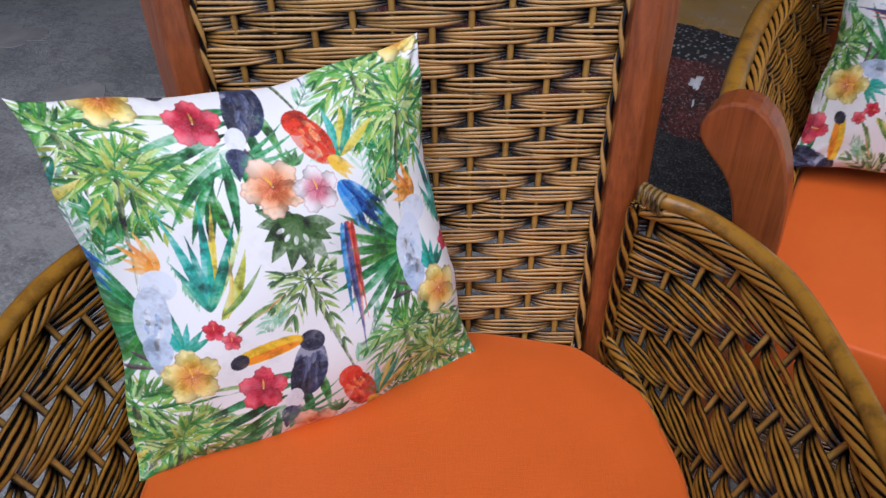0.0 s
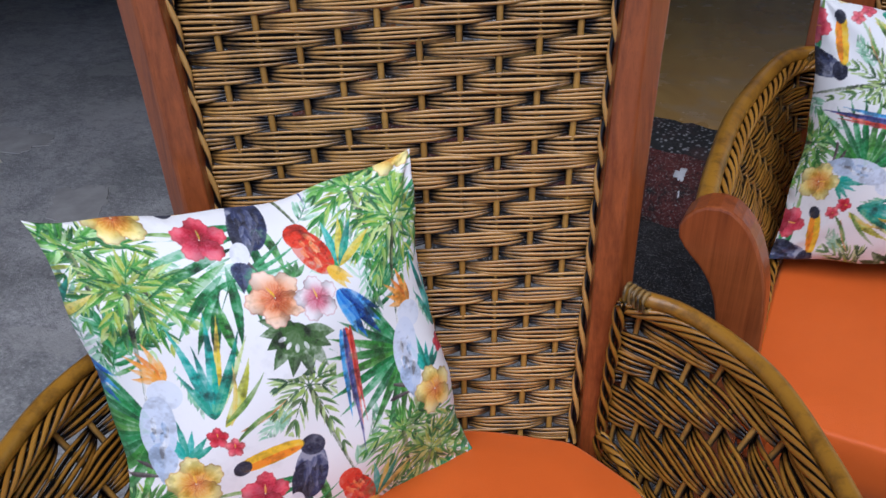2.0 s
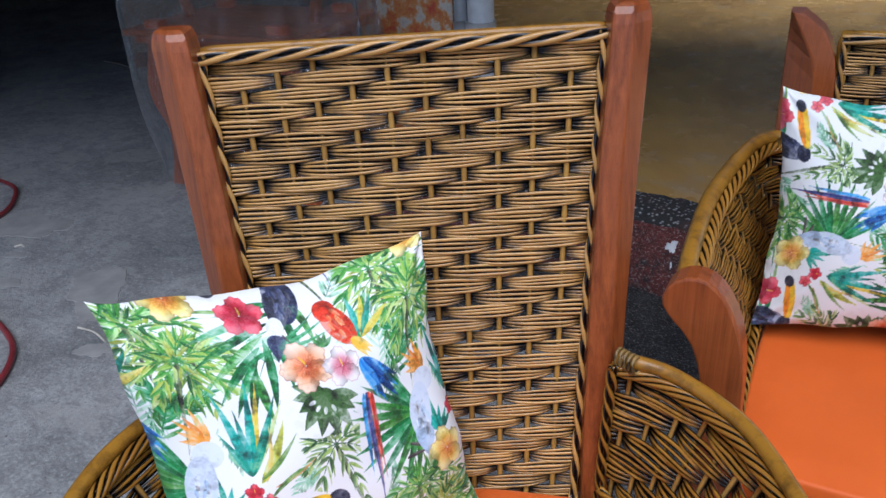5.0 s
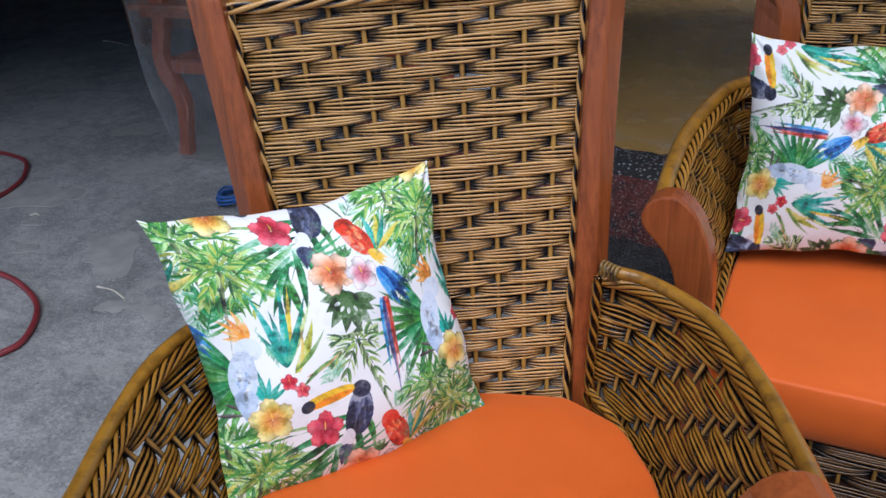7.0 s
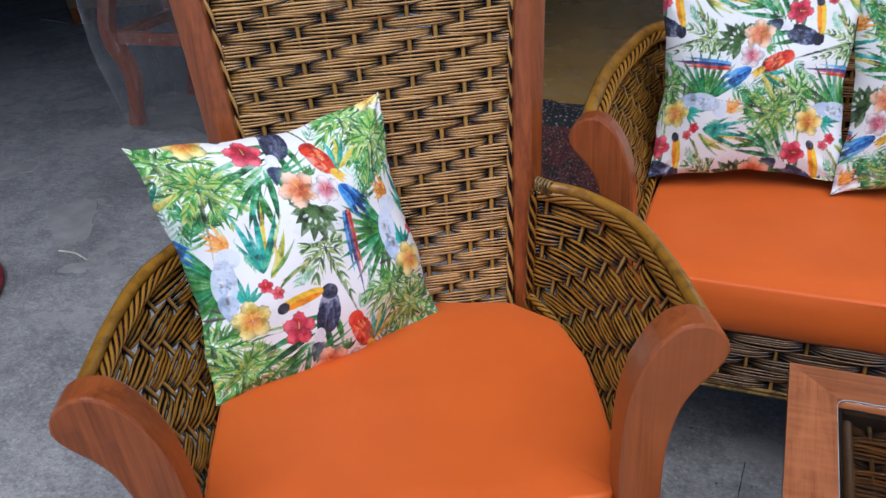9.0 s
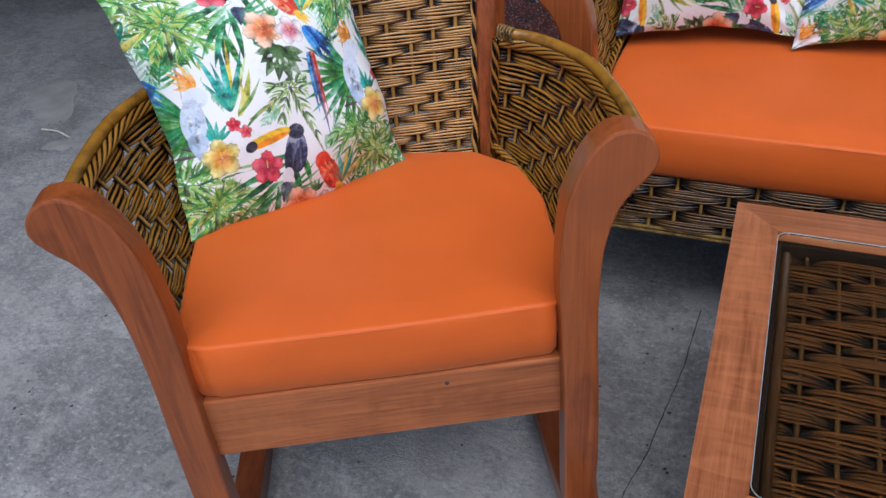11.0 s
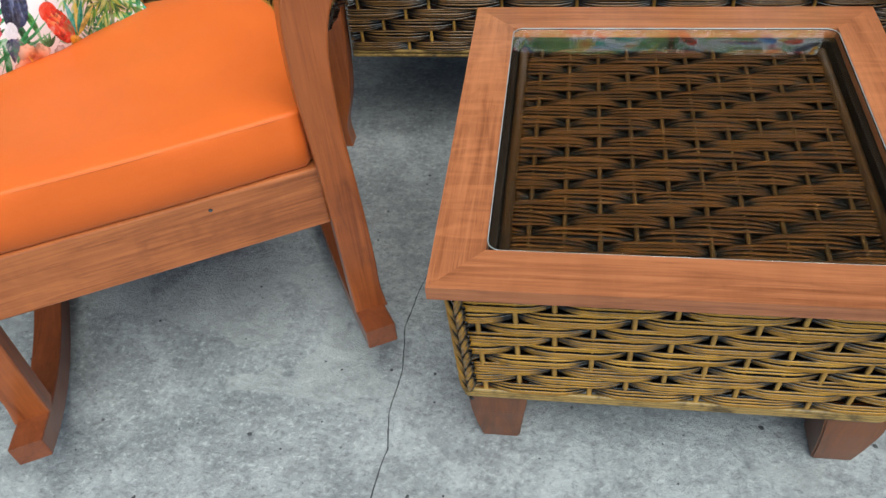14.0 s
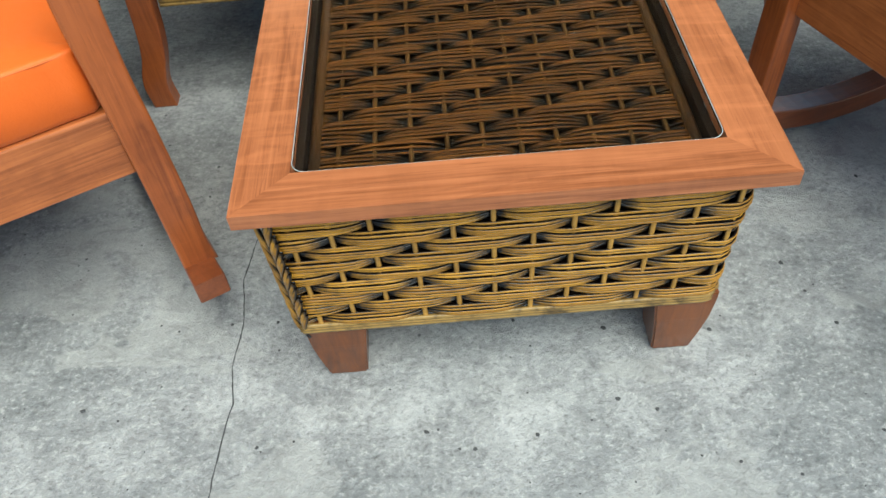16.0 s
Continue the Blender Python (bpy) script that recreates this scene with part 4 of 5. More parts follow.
SOFA_CUSHION = [(-h, -0.004), (0, -0.012), (h, -0.004), (h + 0.01, 0.1), (h + 0.015, 0.3), (h + 0.01, 0.5), (h - 0.03, 0.62), (0, 0.64), (-h + 0.03, 0.62), (-h - 0.01, 0.5), (-h - 0.015, 0.3), (-h - 0.01, 0.1)]
cushion("sofa_cushion", pose(0.358, 0.888, 0), SOFA_CUSHION, 0.406, 0.526, "long thick orange canvas sofa seat cushion", "", 0.016)


# ---- printed pillows ----
class Print:
    """A tropical print drawn in washes on a length of cloth, u to the right and v up; a pillow's side is 1."""

    def __init__(self, n, low, high):
        self.n, self.low = n, low
        self.size = (int((high[0] - low[0]) * n), int((high[1] - low[1]) * n))
        w, h = self.size
        self.c = np.ones((h, w, 3)) * np.array([0.96, 0.965, 0.965])
        self.u, self.v = np.meshgrid(low[0] + (np.arange(w) + 0.5) / n, low[1] + (np.arange(h) + 0.5) / n)
        self.r = np.random.default_rng(3)
        self.tex = np.zeros((h, w))
        for cells, weight in ((40, 0.8), (110, 0.5), (260, 0.3)):
            g = self.r.normal(0, 1, (cells + 2, cells + 2))
            (i, f), (j, e) = ((q.astype(int), q - q.astype(int)) for q in (np.linspace(0, cells, h), np.linspace(0, cells, w)))
            f, e = f * f * (3 - 2 * f), e * e * (3 - 2 * e)
            rows = g[i] * (1 - f)[:, None] + g[i + 1] * f[:, None]
            self.tex += weight * (rows[:, j] * (1 - e) + rows[:, j + 1] * e)
        self.tex /= self.tex.std()

    def window(self, x, y, r):
        n, x, y = self.n, x - self.low[0], y - self.low[1]
        a, b = max(0, int((x - r) * n)), min(self.size[0], int((x + r) * n) + 2)
        c, d = max(0, int((y - r) * n)), min(self.size[1], int((y + r) * n) + 2)
        return slice(c, max(c, d)), slice(a, max(a, b))

    def sheet(self, n, place):
        """The cloth cut for one pillow; place(s, t) tells where on the cloth a point of its face lies."""
        k = (np.arange(n) + 0.5) / n
        u, v = place(*np.meshgrid(k, k))
        i = np.clip(((v - self.low[1]) * self.n).astype(int), 0, self.size[1] - 1)
        j = np.clip(((u - self.low[0]) * self.n).astype(int), 0, self.size[0] - 1)
        return self.c[i, j]

    def put(self, w, mask, colour, wash=0.18):
        """Lays a wash: it runs thin in places, so that the cloth shows through."""
        col = np.array(colour, float)
        t = self.tex[w][..., None]
        thin = np.clip(0.9 * wash * np.clip(t, 0, 2), 0, 0.55)
        col = np.clip(col * (1 + wash * 0.8 * np.clip(t, -2, 0)), 0, 1)
        m = np.clip(mask, 0, 1)[..., None] * (1 - thin)
        self.c[w] = self.c[w] * (1 - m) + col * m

    def soft(self, d):
        return np.clip(d * self.n * 0.8 + 0.5, 0, 1)

    def blob(self, x, y, rx, ry, turn, colour, wash=0.2, power=2.0):
        w = self.window(x, y, max(rx, ry) * 1.2)
        if self.u[w].size == 0:
            return
        a = radians(turn)
        du, dv = self.u[w] - x, self.v[w] - y
        s, t = (du * math.cos(a) + dv * math.sin(a)) / rx, (-du * math.sin(a) + dv * math.cos(a)) / ry
        d = (1 - (np.abs(s) ** power + np.abs(t) ** power) ** (1 / power)) * min(rx, ry)
        self.put(w, self.soft(d), colour, wash)

    def dabs(self, x, y, rx, ry, turn, colours, count=9, size=0.5):
        """Brush dabs laid along a shape."""
        a = radians(turn)
        for i in range(count):
            s, t = self.r.uniform(-0.55, 0.55) * rx, self.r.uniform(-0.25, 0.75) * ry
            px, py = x + s * math.cos(a) - t * math.sin(a), y + s * math.sin(a) + t * math.cos(a)
            self.leaf(px, py, turn - 90 + self.r.uniform(-18, 18), size * ry * self.r.uniform(0.7, 1.2), 0.16 * rx, colours[i % len(colours)], self.r.uniform(-0.1, 0.1), 0.7, 0.3)

    def leaf(self, x, y, turn, length, width, colour, bend=0.0, taper=0.8, wash=0.25):
        """A pointed leaf from its root at (x, y)."""
        w = self.window(x, y, length * 1.15)
        if self.u[w].size == 0:
            return
        a = radians(turn)
        du, dv = self.u[w] - x, self.v[w] - y
        s, t = (du * math.cos(a) + dv * math.sin(a)) / length, (-du * math.sin(a) + dv * math.cos(a))
        t = t - bend * length * s * s
        q = np.clip(s, 0, 1)
        half = width * np.sin(math.pi * q ** taper)
        d = np.where((s > 0) & (s < 1), half - np.abs(t), -1)
        light = self.r.uniform(-0.12, 0.30)
        tone = np.array(colour, float) + (np.clip(light * q, 0, 1) + 0.16 * (t > 0))[..., None] * (1 - np.array(colour, float))
        self.put(w, self.soft(d), tone, wash)

    def frond(self, x, y, turn, length, colours, bend=0.0, leaflet=0.3, count=11, width=0.006):
        a = radians(turn)
        for i in range(count):
            s = (i + 0.6) / count
            px, py = s * length, bend * length * s * s
            gx, gy = x + px * math.cos(a) - py * math.sin(a), y + px * math.sin(a) + py * math.cos(a)
            head = turn + math.degrees(math.atan(2 * bend * s))
            ll = length * leaflet * (1 - 0.45 * s) * self.r.uniform(0.8, 1.15)
            for side in (1, -1):
                self.leaf(gx, gy, head + side * (48 - 20 * s) + self.r.uniform(-6, 6), ll, width * self.r.uniform(0.7, 1.2), colours[self.r.integers(len(colours))], -0.12 * side)
        self.leaf(x, y, turn, length, 0.0026, colours[0], bend)

    def plume(self, x, y, turn, length, colours, leaflet=0.38, count=6, width=0.0042, fall=0.58):
        """A palm frond whose rib droops; thin leaflets on both sides, light ones under dark ones."""
        a = radians(turn)
        for layer in (0, 1):
            for i in range(layer, count, 1 + layer):
                s = (i + 0.7) / count
                gx, gy = x + length * s * math.cos(a), y + length * (s * math.sin(a) - fall * s * s)
                head = math.degrees(math.atan2(math.sin(a) - 2 * fall * s, math.cos(a)))
                ll = length * leaflet * (0.75 + 0.5 * math.sin(math.pi * min(1, s + 0.1))) * self.r.uniform(0.75, 1.15)
                for side in (1, -1):
                    tone = colours[self.r.integers(len(colours) // 2)] if layer else colours[len(colours) // 2 + self.r.integers(len(colours) - len(colours) // 2)]
                    self.leaf(gx, gy, head + side * (44 - 22 * s) + self.r.uniform(-9, 9), ll, width * self.r.uniform(0.8, 1.5), tone, -0.18 * side, 0.7, 0.16)
        k = np.linspace(0, 0.8, 6)
        for s0 in k[:-1]:
            gx, gy = x + length * s0 * math.cos(a), y + length * (s0 * math.sin(a) - fall * s0 * s0)
            head = math.degrees(math.atan2(math.sin(a) - 2 * fall * s0, math.cos(a)))
            self.leaf(gx, gy, head, length * 0.22, 0.0016, colours[0], 0, 0.5, 0.1)

    def palm(self, x, y, size, colours, trunk=0.0, lean=0.0, count=8, start=-25, sweep=230):
        if trunk:
            self.leaf(x, y, -90 + lean, trunk, 0.0085, (0.24, 0.32, 0.20), 0.05, 0.35, 0.5)
            self.leaf(x + 0.004, y, -90 + lean, trunk, 0.003, (0.45, 0.50, 0.30), 0.05, 0.35, 0.5)
        for i in range(count):
            ang = start + sweep * i / (count - 1) + self.r.uniform(-8, 8)
            self.plume(x, y, ang, size * self.r.uniform(0.8, 1.1), colours)

    def flower(self, x, y, r, colour, edge, heart, petals=5, turn=10):
        """Ruffled petals that darken to a veined heart."""
        w = self.window(x, y, r * 1.15)
        if self.u[w].size == 0:
            return
        du, dv = self.u[w] - x, self.v[w] - y
        rad, ang = np.hypot(du, dv) / r, np.arctan2(dv, du)
        k = np.clip((rad - 0.06) / 0.72, 0, 1)[..., None] ** 0.7
        vein = (0.5 + 0.5 * np.cos(ang * petals * 5 + 3 * self.tex[w]))[..., None]
        col = np.array(heart) * (1 - k) + np.array(colour) * k
        col = col * (1 - 0.55 * vein * (1 - k)) + np.array(edge) * 0.55 * vein * (1 - k)
        col = col + (np.array(edge) - col) * np.clip((rad - 0.45) / 0.4, 0, 1)[..., None] * 0.8
        blot = self.tex[w][..., None]
        col = np.clip(col + 0.10 * np.clip(blot, 0, 2) * (1 - col) + 0.09 * np.clip(blot, -2, 0), 0, 1)
        for i in range(petals):
            a = radians(turn + i * 360 / petals)
            cx, cy = 0.53 * r * math.cos(a), 0.53 * r * math.sin(a)
            s, t = (du - cx) * math.cos(a) + (dv - cy) * math.sin(a), -(du - cx) * math.sin(a) + (dv - cy) * math.cos(a)
            ruffle = 1 + 0.06 * np.sin(np.arctan2(t, s) * 9 + i)
            d = (1 - np.hypot(s / (0.50 * r), t / (0.43 * r)) / ruffle) * 0.43 * r
            shade = np.clip(1.0 - 0.22 * (t > 0) * np.clip(t / (0.4 * r), 0, 1), 0, 1)[..., None]
            m = self.soft(d)[..., None]
            self.c[w] = self.c[w] * (1 - m) + np.clip(col * shade, 0, 1) * m
            rim = self.soft(d) * (1 - self.soft(d - 0.0030))
            self.c[w] *= 1 - 0.16 * rim[..., None] * np.array([0.5, 1.0, 1.0])
        self.leaf(x, y, turn + 70, 0.5 * r, 0.045 * r, (0.93, 0.70, 0.20), 0.1)

    def fan(self, x, y, size, colour, start, sweep, count=13):
        for i in range(count):
            self.leaf(x, y, start + sweep * i / (count - 1), size * (0.75 + 0.25 * math.sin(math.pi * i / (count - 1))), 0.0125, colour[i % len(colour)])


GREENS = [(0.14, 0.46, 0.16), (0.26, 0.56, 0.18), (0.09, 0.34, 0.13), (0.46, 0.72, 0.34), (0.60, 0.76, 0.34), (0.70, 0.86, 0.58)]
OLIVE = [(0.26, 0.46, 0.14), (0.40, 0.54, 0.16), (0.18, 0.38, 0.12), (0.66, 0.72, 0.28), (0.54, 0.70, 0.26), (0.76, 0.84, 0.50)]
DUSK = [(0.13, 0.28, 0.13), (0.24, 0.42, 0.18), (0.32, 0.46, 0.24), (0.48, 0.62, 0.28), (0.62, 0.74, 0.38), (0.72, 0.82, 0.54)]
FRESH = [(0.06, 0.44, 0.20), (0.14, 0.54, 0.28), (0.04, 0.36, 0.15), (0.22, 0.54, 0.20)]
MINT = [(0.66, 0.84, 0.72), (0.56, 0.78, 0.64), (0.78, 0.90, 0.80), (0.50, 0.74, 0.58)]
TEAL = [(0.08, 0.62, 0.56), (0.10, 0.56, 0.46), (0.14, 0.66, 0.60), (0.05, 0.50, 0.44)]
YELLOW, CRIMSON = ((0.98, 0.88, 0.42), (0.99, 0.96, 0.74), (0.76, 0.30, 0.06)), ((0.86, 0.24, 0.34), (0.93, 0.46, 0.50), (0.46, 0.03, 0.12))
SLATES, REDS, BLUES, WHITES = [(0.20, 0.23, 0.36), (0.30, 0.33, 0.46), (0.11, 0.12, 0.20)], [(0.86, 0.24, 0.13), (0.94, 0.46, 0.26), (0.74, 0.13, 0.09)], [(0.08, 0.42, 0.78), (0.28, 0.64, 0.90), (0.05, 0.28, 0.60)], [(0.86, 0.90, 0.95), (0.95, 0.97, 0.99), (0.70, 0.79, 0.90)]
BARE = (0.96, 0.965, 0.965)


def back_leaves(p, x, y):
    """Pale ferns in the ground of the print."""
    for a, b, turn, size in ((0.30, 0.86, 200, 0.16), (0.05, 0.70, 250, 0.2), (0.45, 0.44, 210, 0.15), (0.68, 0.48, 120, 0.14), (0.62, 0.92, 40, 0.16), (0.74, 0.70, 80, 0.2), (0.30, 0.13, 330, 0.2), (0.56, 0.06, 20, 0.16), (0.22, 0.62, 260, 0.14)):
        p.frond(x + a, y + b, turn, size, MINT, 0.2, 0.40, 9, 0.006)
    for a, b, turn, size in ((0.04, 0.60, 60, 0.15), (0.10, 0.66, 20, 0.12), (0.76, 0.60, 60, 0.22), (0.84, 0.66, 110, 0.16)):
        p.frond(x + a, y + b, turn, size, FRESH, 0.1, 0.45, 7, 0.007)


def palms(p, x, y):
    p.palm(x + 0.055, y + 0.925, 0.150, GREENS, 0.20, 4, 6, -40, 230)
    p.palm(x + 0.150, y + 0.805, 0.150, GREENS[:3] + OLIVE[3:], 0.30, -14, 7, -60, 280)
    p.palm(x + 0.505, y + 0.480, 0.125, DUSK, 0.34, 12, 7, -60, 290)
    p.palm(x + 0.800, y + 0.235, 0.150, GREENS[:3] + OLIVE[3:], 0.13, -4, 7, 30, 250)
    p.palm(x + 0.885, y + 0.135, 0.140, OLIVE[:3] + GREENS[3:], 0.08, 0, 8, -50, 300)


def broad_leaves(p, x, y):
    for a, b, rx, ry, turn in ((0.30, 0.58, 0.11, 0.11, 0), (0.47, 0.60, 0.075, 0.09, 0), (0.36, 0.31, 0.10, 0.055, 0), (0.63, 0.62, 0.06, 0.08, 0), (0.24, 0.30, 0.11, 0.09, 0), (0.63, 0.42, 0.05, 0.16, -6)):
        p.blob(x + a, y + b, rx, ry, turn, BARE, 0.02)
    # a wide cut palm leaf: strips to both sides of a rib that curves down
    for i, (a, b, turn, size) in enumerate(((0.49, 0.940, 176, 0.24), (0.46, 0.915, 186, 0.25), (0.43, 0.885, 196, 0.24), (0.40, 0.85, 207, 0.21), (0.38, 0.82, 217, 0.20), (0.365, 0.79, 229, 0.18), (0.35, 0.76, 244, 0.16), (0.345, 0.74, 264, 0.14), (0.395, 0.84, 268, 0.20), (0.43, 0.88, 276, 0.19), (0.47, 0.92, 280, 0.17), (0.51, 0.95, 286, 0.14))):
        p.leaf(x + a, y + b, turn, size * 1.12, 0.0130, FRESH[i % 4], 0.14 if i < 8 else -0.10, 0.8, 0.35)
    p.leaf(x + 0.545, y + 0.965, 222, 0.34, 0.003, FRESH[2], 0.16, 0.6)
    p.fan(x + 0.835, y + 0.465, 0.29, FRESH + GREENS[:2], 118, 130, 12)
    # spiky teal leaves, two with a yellow side
    for turn, size, wide, col in ((98, 0.27, 0.0135, TEAL[0]), (88, 0.20, 0.012, TEAL[3]), (71, 0.29, 0.012, (0.90, 0.80, 0.26)), (77, 0.30, 0.0135, TEAL[2]), (54, 0.25, 0.011, (0.80, 0.86, 0.58)), (59, 0.26, 0.013, TEAL[1]), (112, 0.15, 0.011, TEAL[1])):
        p.leaf(x + 0.245, y + 0.445, turn, size, wide, col, 0.04, 0.58, 0.3)
    for turn in (66, 88, 108, 128, 40, 22):
        p.leaf(x + 0.150, y + 0.345, turn, 0.085 + 0.03 * (80 < turn < 110), 0.009, TEAL[turn % 3], 0.05, 0.75)
    for turn, col in ((112, TEAL[0]), (92, TEAL[2]), (70, (0.86, 0.80, 0.30)), (56, TEAL[1]), (30, (0.86, 0.78, 0.30)), (130, FRESH[1])):
        p.leaf(x + 0.690, y + 0.765, turn, 0.14, 0.012, col, 0.04)
    # curled yellow-green leaves and grasses
    for a, b, turn, size, wide, col in ((0.265, 0.42, 46, 0.20, 0.015, (0.74, 0.76, 0.28)), (0.28, 0.42, 62, 0.17, 0.006, (0.86, 0.74, 0.30)), (0.27, 0.43, 30, 0.17, 0.008, (0.36, 0.52, 0.20)), (0.30, 0.40, 12, 0.16, 0.005, (0.88, 0.62, 0.36)), (0.40, 0.44, 200, 0.16, 0.007, (0.40, 0.58, 0.26)), (0.30, 0.22, 165, 0.12, 0.006, (0.50, 0.66, 0.34))):
        p.leaf(x + a, y + b, turn, size, wide, col, 0.22, 0.7, 0.25)
    for turn, size in ((8, 0.22), (-4, 0.20), (-14, 0.17), (18, 0.20), (196, 0.10)):
        p.leaf(x + 0.36, y + 0.085, turn, size, 0.0065, FRESH[size > 0.19], 0.2, 0.6)
    # split leaf with holes
    for turn in range(150, 345, 23):
        p.leaf(x + 0.520, y + 0.640, turn, 0.135 if 200 < turn < 290 else 0.105, 0.021, (0.20, 0.34, 0.14), 0.10, 0.95, 0.3)
    p.blob(x + 0.500, y + 0.615, 0.048, 0.042, 30, (0.24, 0.38, 0.17), 0.4)
    for turn in (195, 225, 255, 290):
        p.blob(x + 0.512 + 0.045 * math.cos(radians(turn)), y + 0.632 + 0.045 * math.sin(radians(turn)), 0.012, 0.006, turn, BARE)
    # twigs
    for a, b, turn, size in ((0.025, 0.350, -22, 0.15), (0.385, 0.165, -52, 0.10), (0.735, 0.345, 4, 0.11)):
        p.leaf(x + a, y + b, turn, size, 0.0062, (0.30, 0.25, 0.26), -0.1, 0.5)


def shapes(p, x, y):
    """Plain coloured shapes between the leaves."""
    # pale drop with an orange tuft
    for turn, size in ((92, 0.115), (108, 0.10), (124, 0.11), (140, 0.085), (160, 0.075), (76, 0.07)):
        p.leaf(x + 0.150, y + 0.555, turn, size, 0.0095, (0.95, 0.62, 0.22) if turn % 3 else (0.90, 0.50, 0.16), 0.14, 0.8)
    p.blob(x + 0.143, y + 0.525, 0.043, 0.040, 0, (0.90, 0.93, 0.97), 0.06)
    p.blob(x + 0.102, y + 0.435, 0.044, 0.090, -14, (0.86, 0.90, 0.96), 0.10)
    p.leaf(x + 0.098, y + 0.40, 262, 0.115, 0.036, (0.74, 0.82, 0.92), 0.0, 0.7, 0.14)
    p.dabs(x + 0.102, y + 0.415, 0.040, 0.085, -14, WHITES, 10)
    # slate shape with a white bar and a yellow crescent
    p.blob(x + 0.460, y + 0.235, 0.046, 0.084, -14, SLATES[0], 0.35)
    p.leaf(x + 0.455, y + 0.27, 252, 0.17, 0.034, SLATES[2], 0.0, 0.6, 0.3)
    p.blob(x + 0.478, y + 0.312, 0.034, 0.030, 0, SLATES[2], 0.2)
    p.dabs(x + 0.460, y + 0.225, 0.046, 0.084, -14, SLATES, 16)
    p.blob(x + 0.405, y + 0.150, 0.024, 0.034, -20, (0.93, 0.94, 0.96), 0.05)
    p.leaf(x + 0.398, y + 0.128, 256, 0.085, 0.026, SLATES[0], 0, 0.5, 0.3)
    p.blob(x + 0.362, y + 0.312, 0.094, 0.023, 9, (0.96, 0.78, 0.20), 0.14, 2.4)
    p.blob(x + 0.360, y + 0.302, 0.088, 0.011, 9, (0.95, 0.58, 0.14), 0.14, 2.4)
    p.blob(x + 0.283, y + 0.296, 0.026, 0.020, 20, (0.19, 0.20, 0.26), 0.2)
    # red drop with blue and red streamers
    p.blob(x + 0.602, y + 0.885, 0.036, 0.036, 0, REDS[0], 0.2)
    p.blob(x + 0.628, y + 0.830, 0.042, 0.080, 28, REDS[0], 0.35)
    p.dabs(x + 0.628, y + 0.825, 0.042, 0.080, 28, REDS + [(0.97, 0.60, 0.36)], 18)
    for turn in (-62, -50, -38):
        p.leaf(x + 0.655, y + 0.775, turn, 0.085, 0.013, (0.93, 0.74, 0.22), 0, 0.6)
    for i, (turn, size) in enumerate(((-40, 0.15), (-52, 0.17), (-62, 0.19), (-72, 0.17), (-82, 0.14), (-57, 0.12), (-68, 0.13))):
        p.leaf(x + 0.660 + 0.006 * (i % 3), y + 0.705, turn, size, 0.019 if i < 5 else 0.008, BLUES[i % 3], 0.04, 0.6, 0.35)
    for a, turn, size, wide, col in ((0.655, -95, 0.31, 0.019, REDS[0]), (0.637, -97, 0.26, 0.011, BLUES[1]), (0.668, -94, 0.28, 0.008, REDS[2]), (0.646, -96, 0.24, 0.006, (0.60, 0.50, 0.70)), (0.648, -94, 0.37, 0.009, (0.22, 0.26, 0.52))):
        p.leaf(x + a, y + 0.600, turn, size, wide, col, 0.0, 0.55, 0.3)


def flowers(p, x, y):
    p.flower(x + 0.160, y + 0.280, 0.074, *YELLOW, turn=25)
    p.flower(x + 0.330, y + 0.205, 0.064, *CRIMSON)
    p.flower(x + 0.487, y + 0.733, 0.080, (0.97, 0.72, 0.54), (0.99, 0.90, 0.82), (0.78, 0.28, 0.10), turn=40)
    p.flower(x + 0.597, y + 0.703, 0.063, (0.97, 0.90, 0.90), (0.98, 0.97, 0.97), (0.70, 0.06, 0.20), turn=20)
    p.flower(x + 0.238, y + 0.395, 0.028, (0.88, 0.26, 0.34), (0.92, 0.42, 0.46), (0.70, 0.10, 0.18))
    p.flower(x + 0.275, y + 0.360, 0.026, (0.90, 0.36, 0.42), (0.95, 0.60, 0.60), (0.76, 0.14, 0.22))
    for turn in (60, 90, 120, 30):
        p.leaf(x + 0.555, y + 0.775, turn, 0.05, 0.008, (0.30, 0.56, 0.30), 0.1)


def tropical(n):
    """The pattern comes back after 0.735 across and 0.715 upwards, each a little askew."""
    p = Print(n, (-0.62, -0.22), (1.04, 1.24))
    for layer in (back_leaves, palms, broad_leaves, shapes, flowers):
        for i in (-2, -1, 0, 1):
            for j in (-2, -1, 0, 1):
                layer(p, i * 0.735 + j * 0.037, i * 0.035 + j * 0.715)
    grey = p.c.mean(2, keepdims=True)
    c = np.clip(grey + 1.12 * (p.c - grey), 0, 1)
    p.c = np.where(c < 0.04045, c / 12.92, ((c + 0.055) / 1.055) ** 2.4) * 0.92
    return p


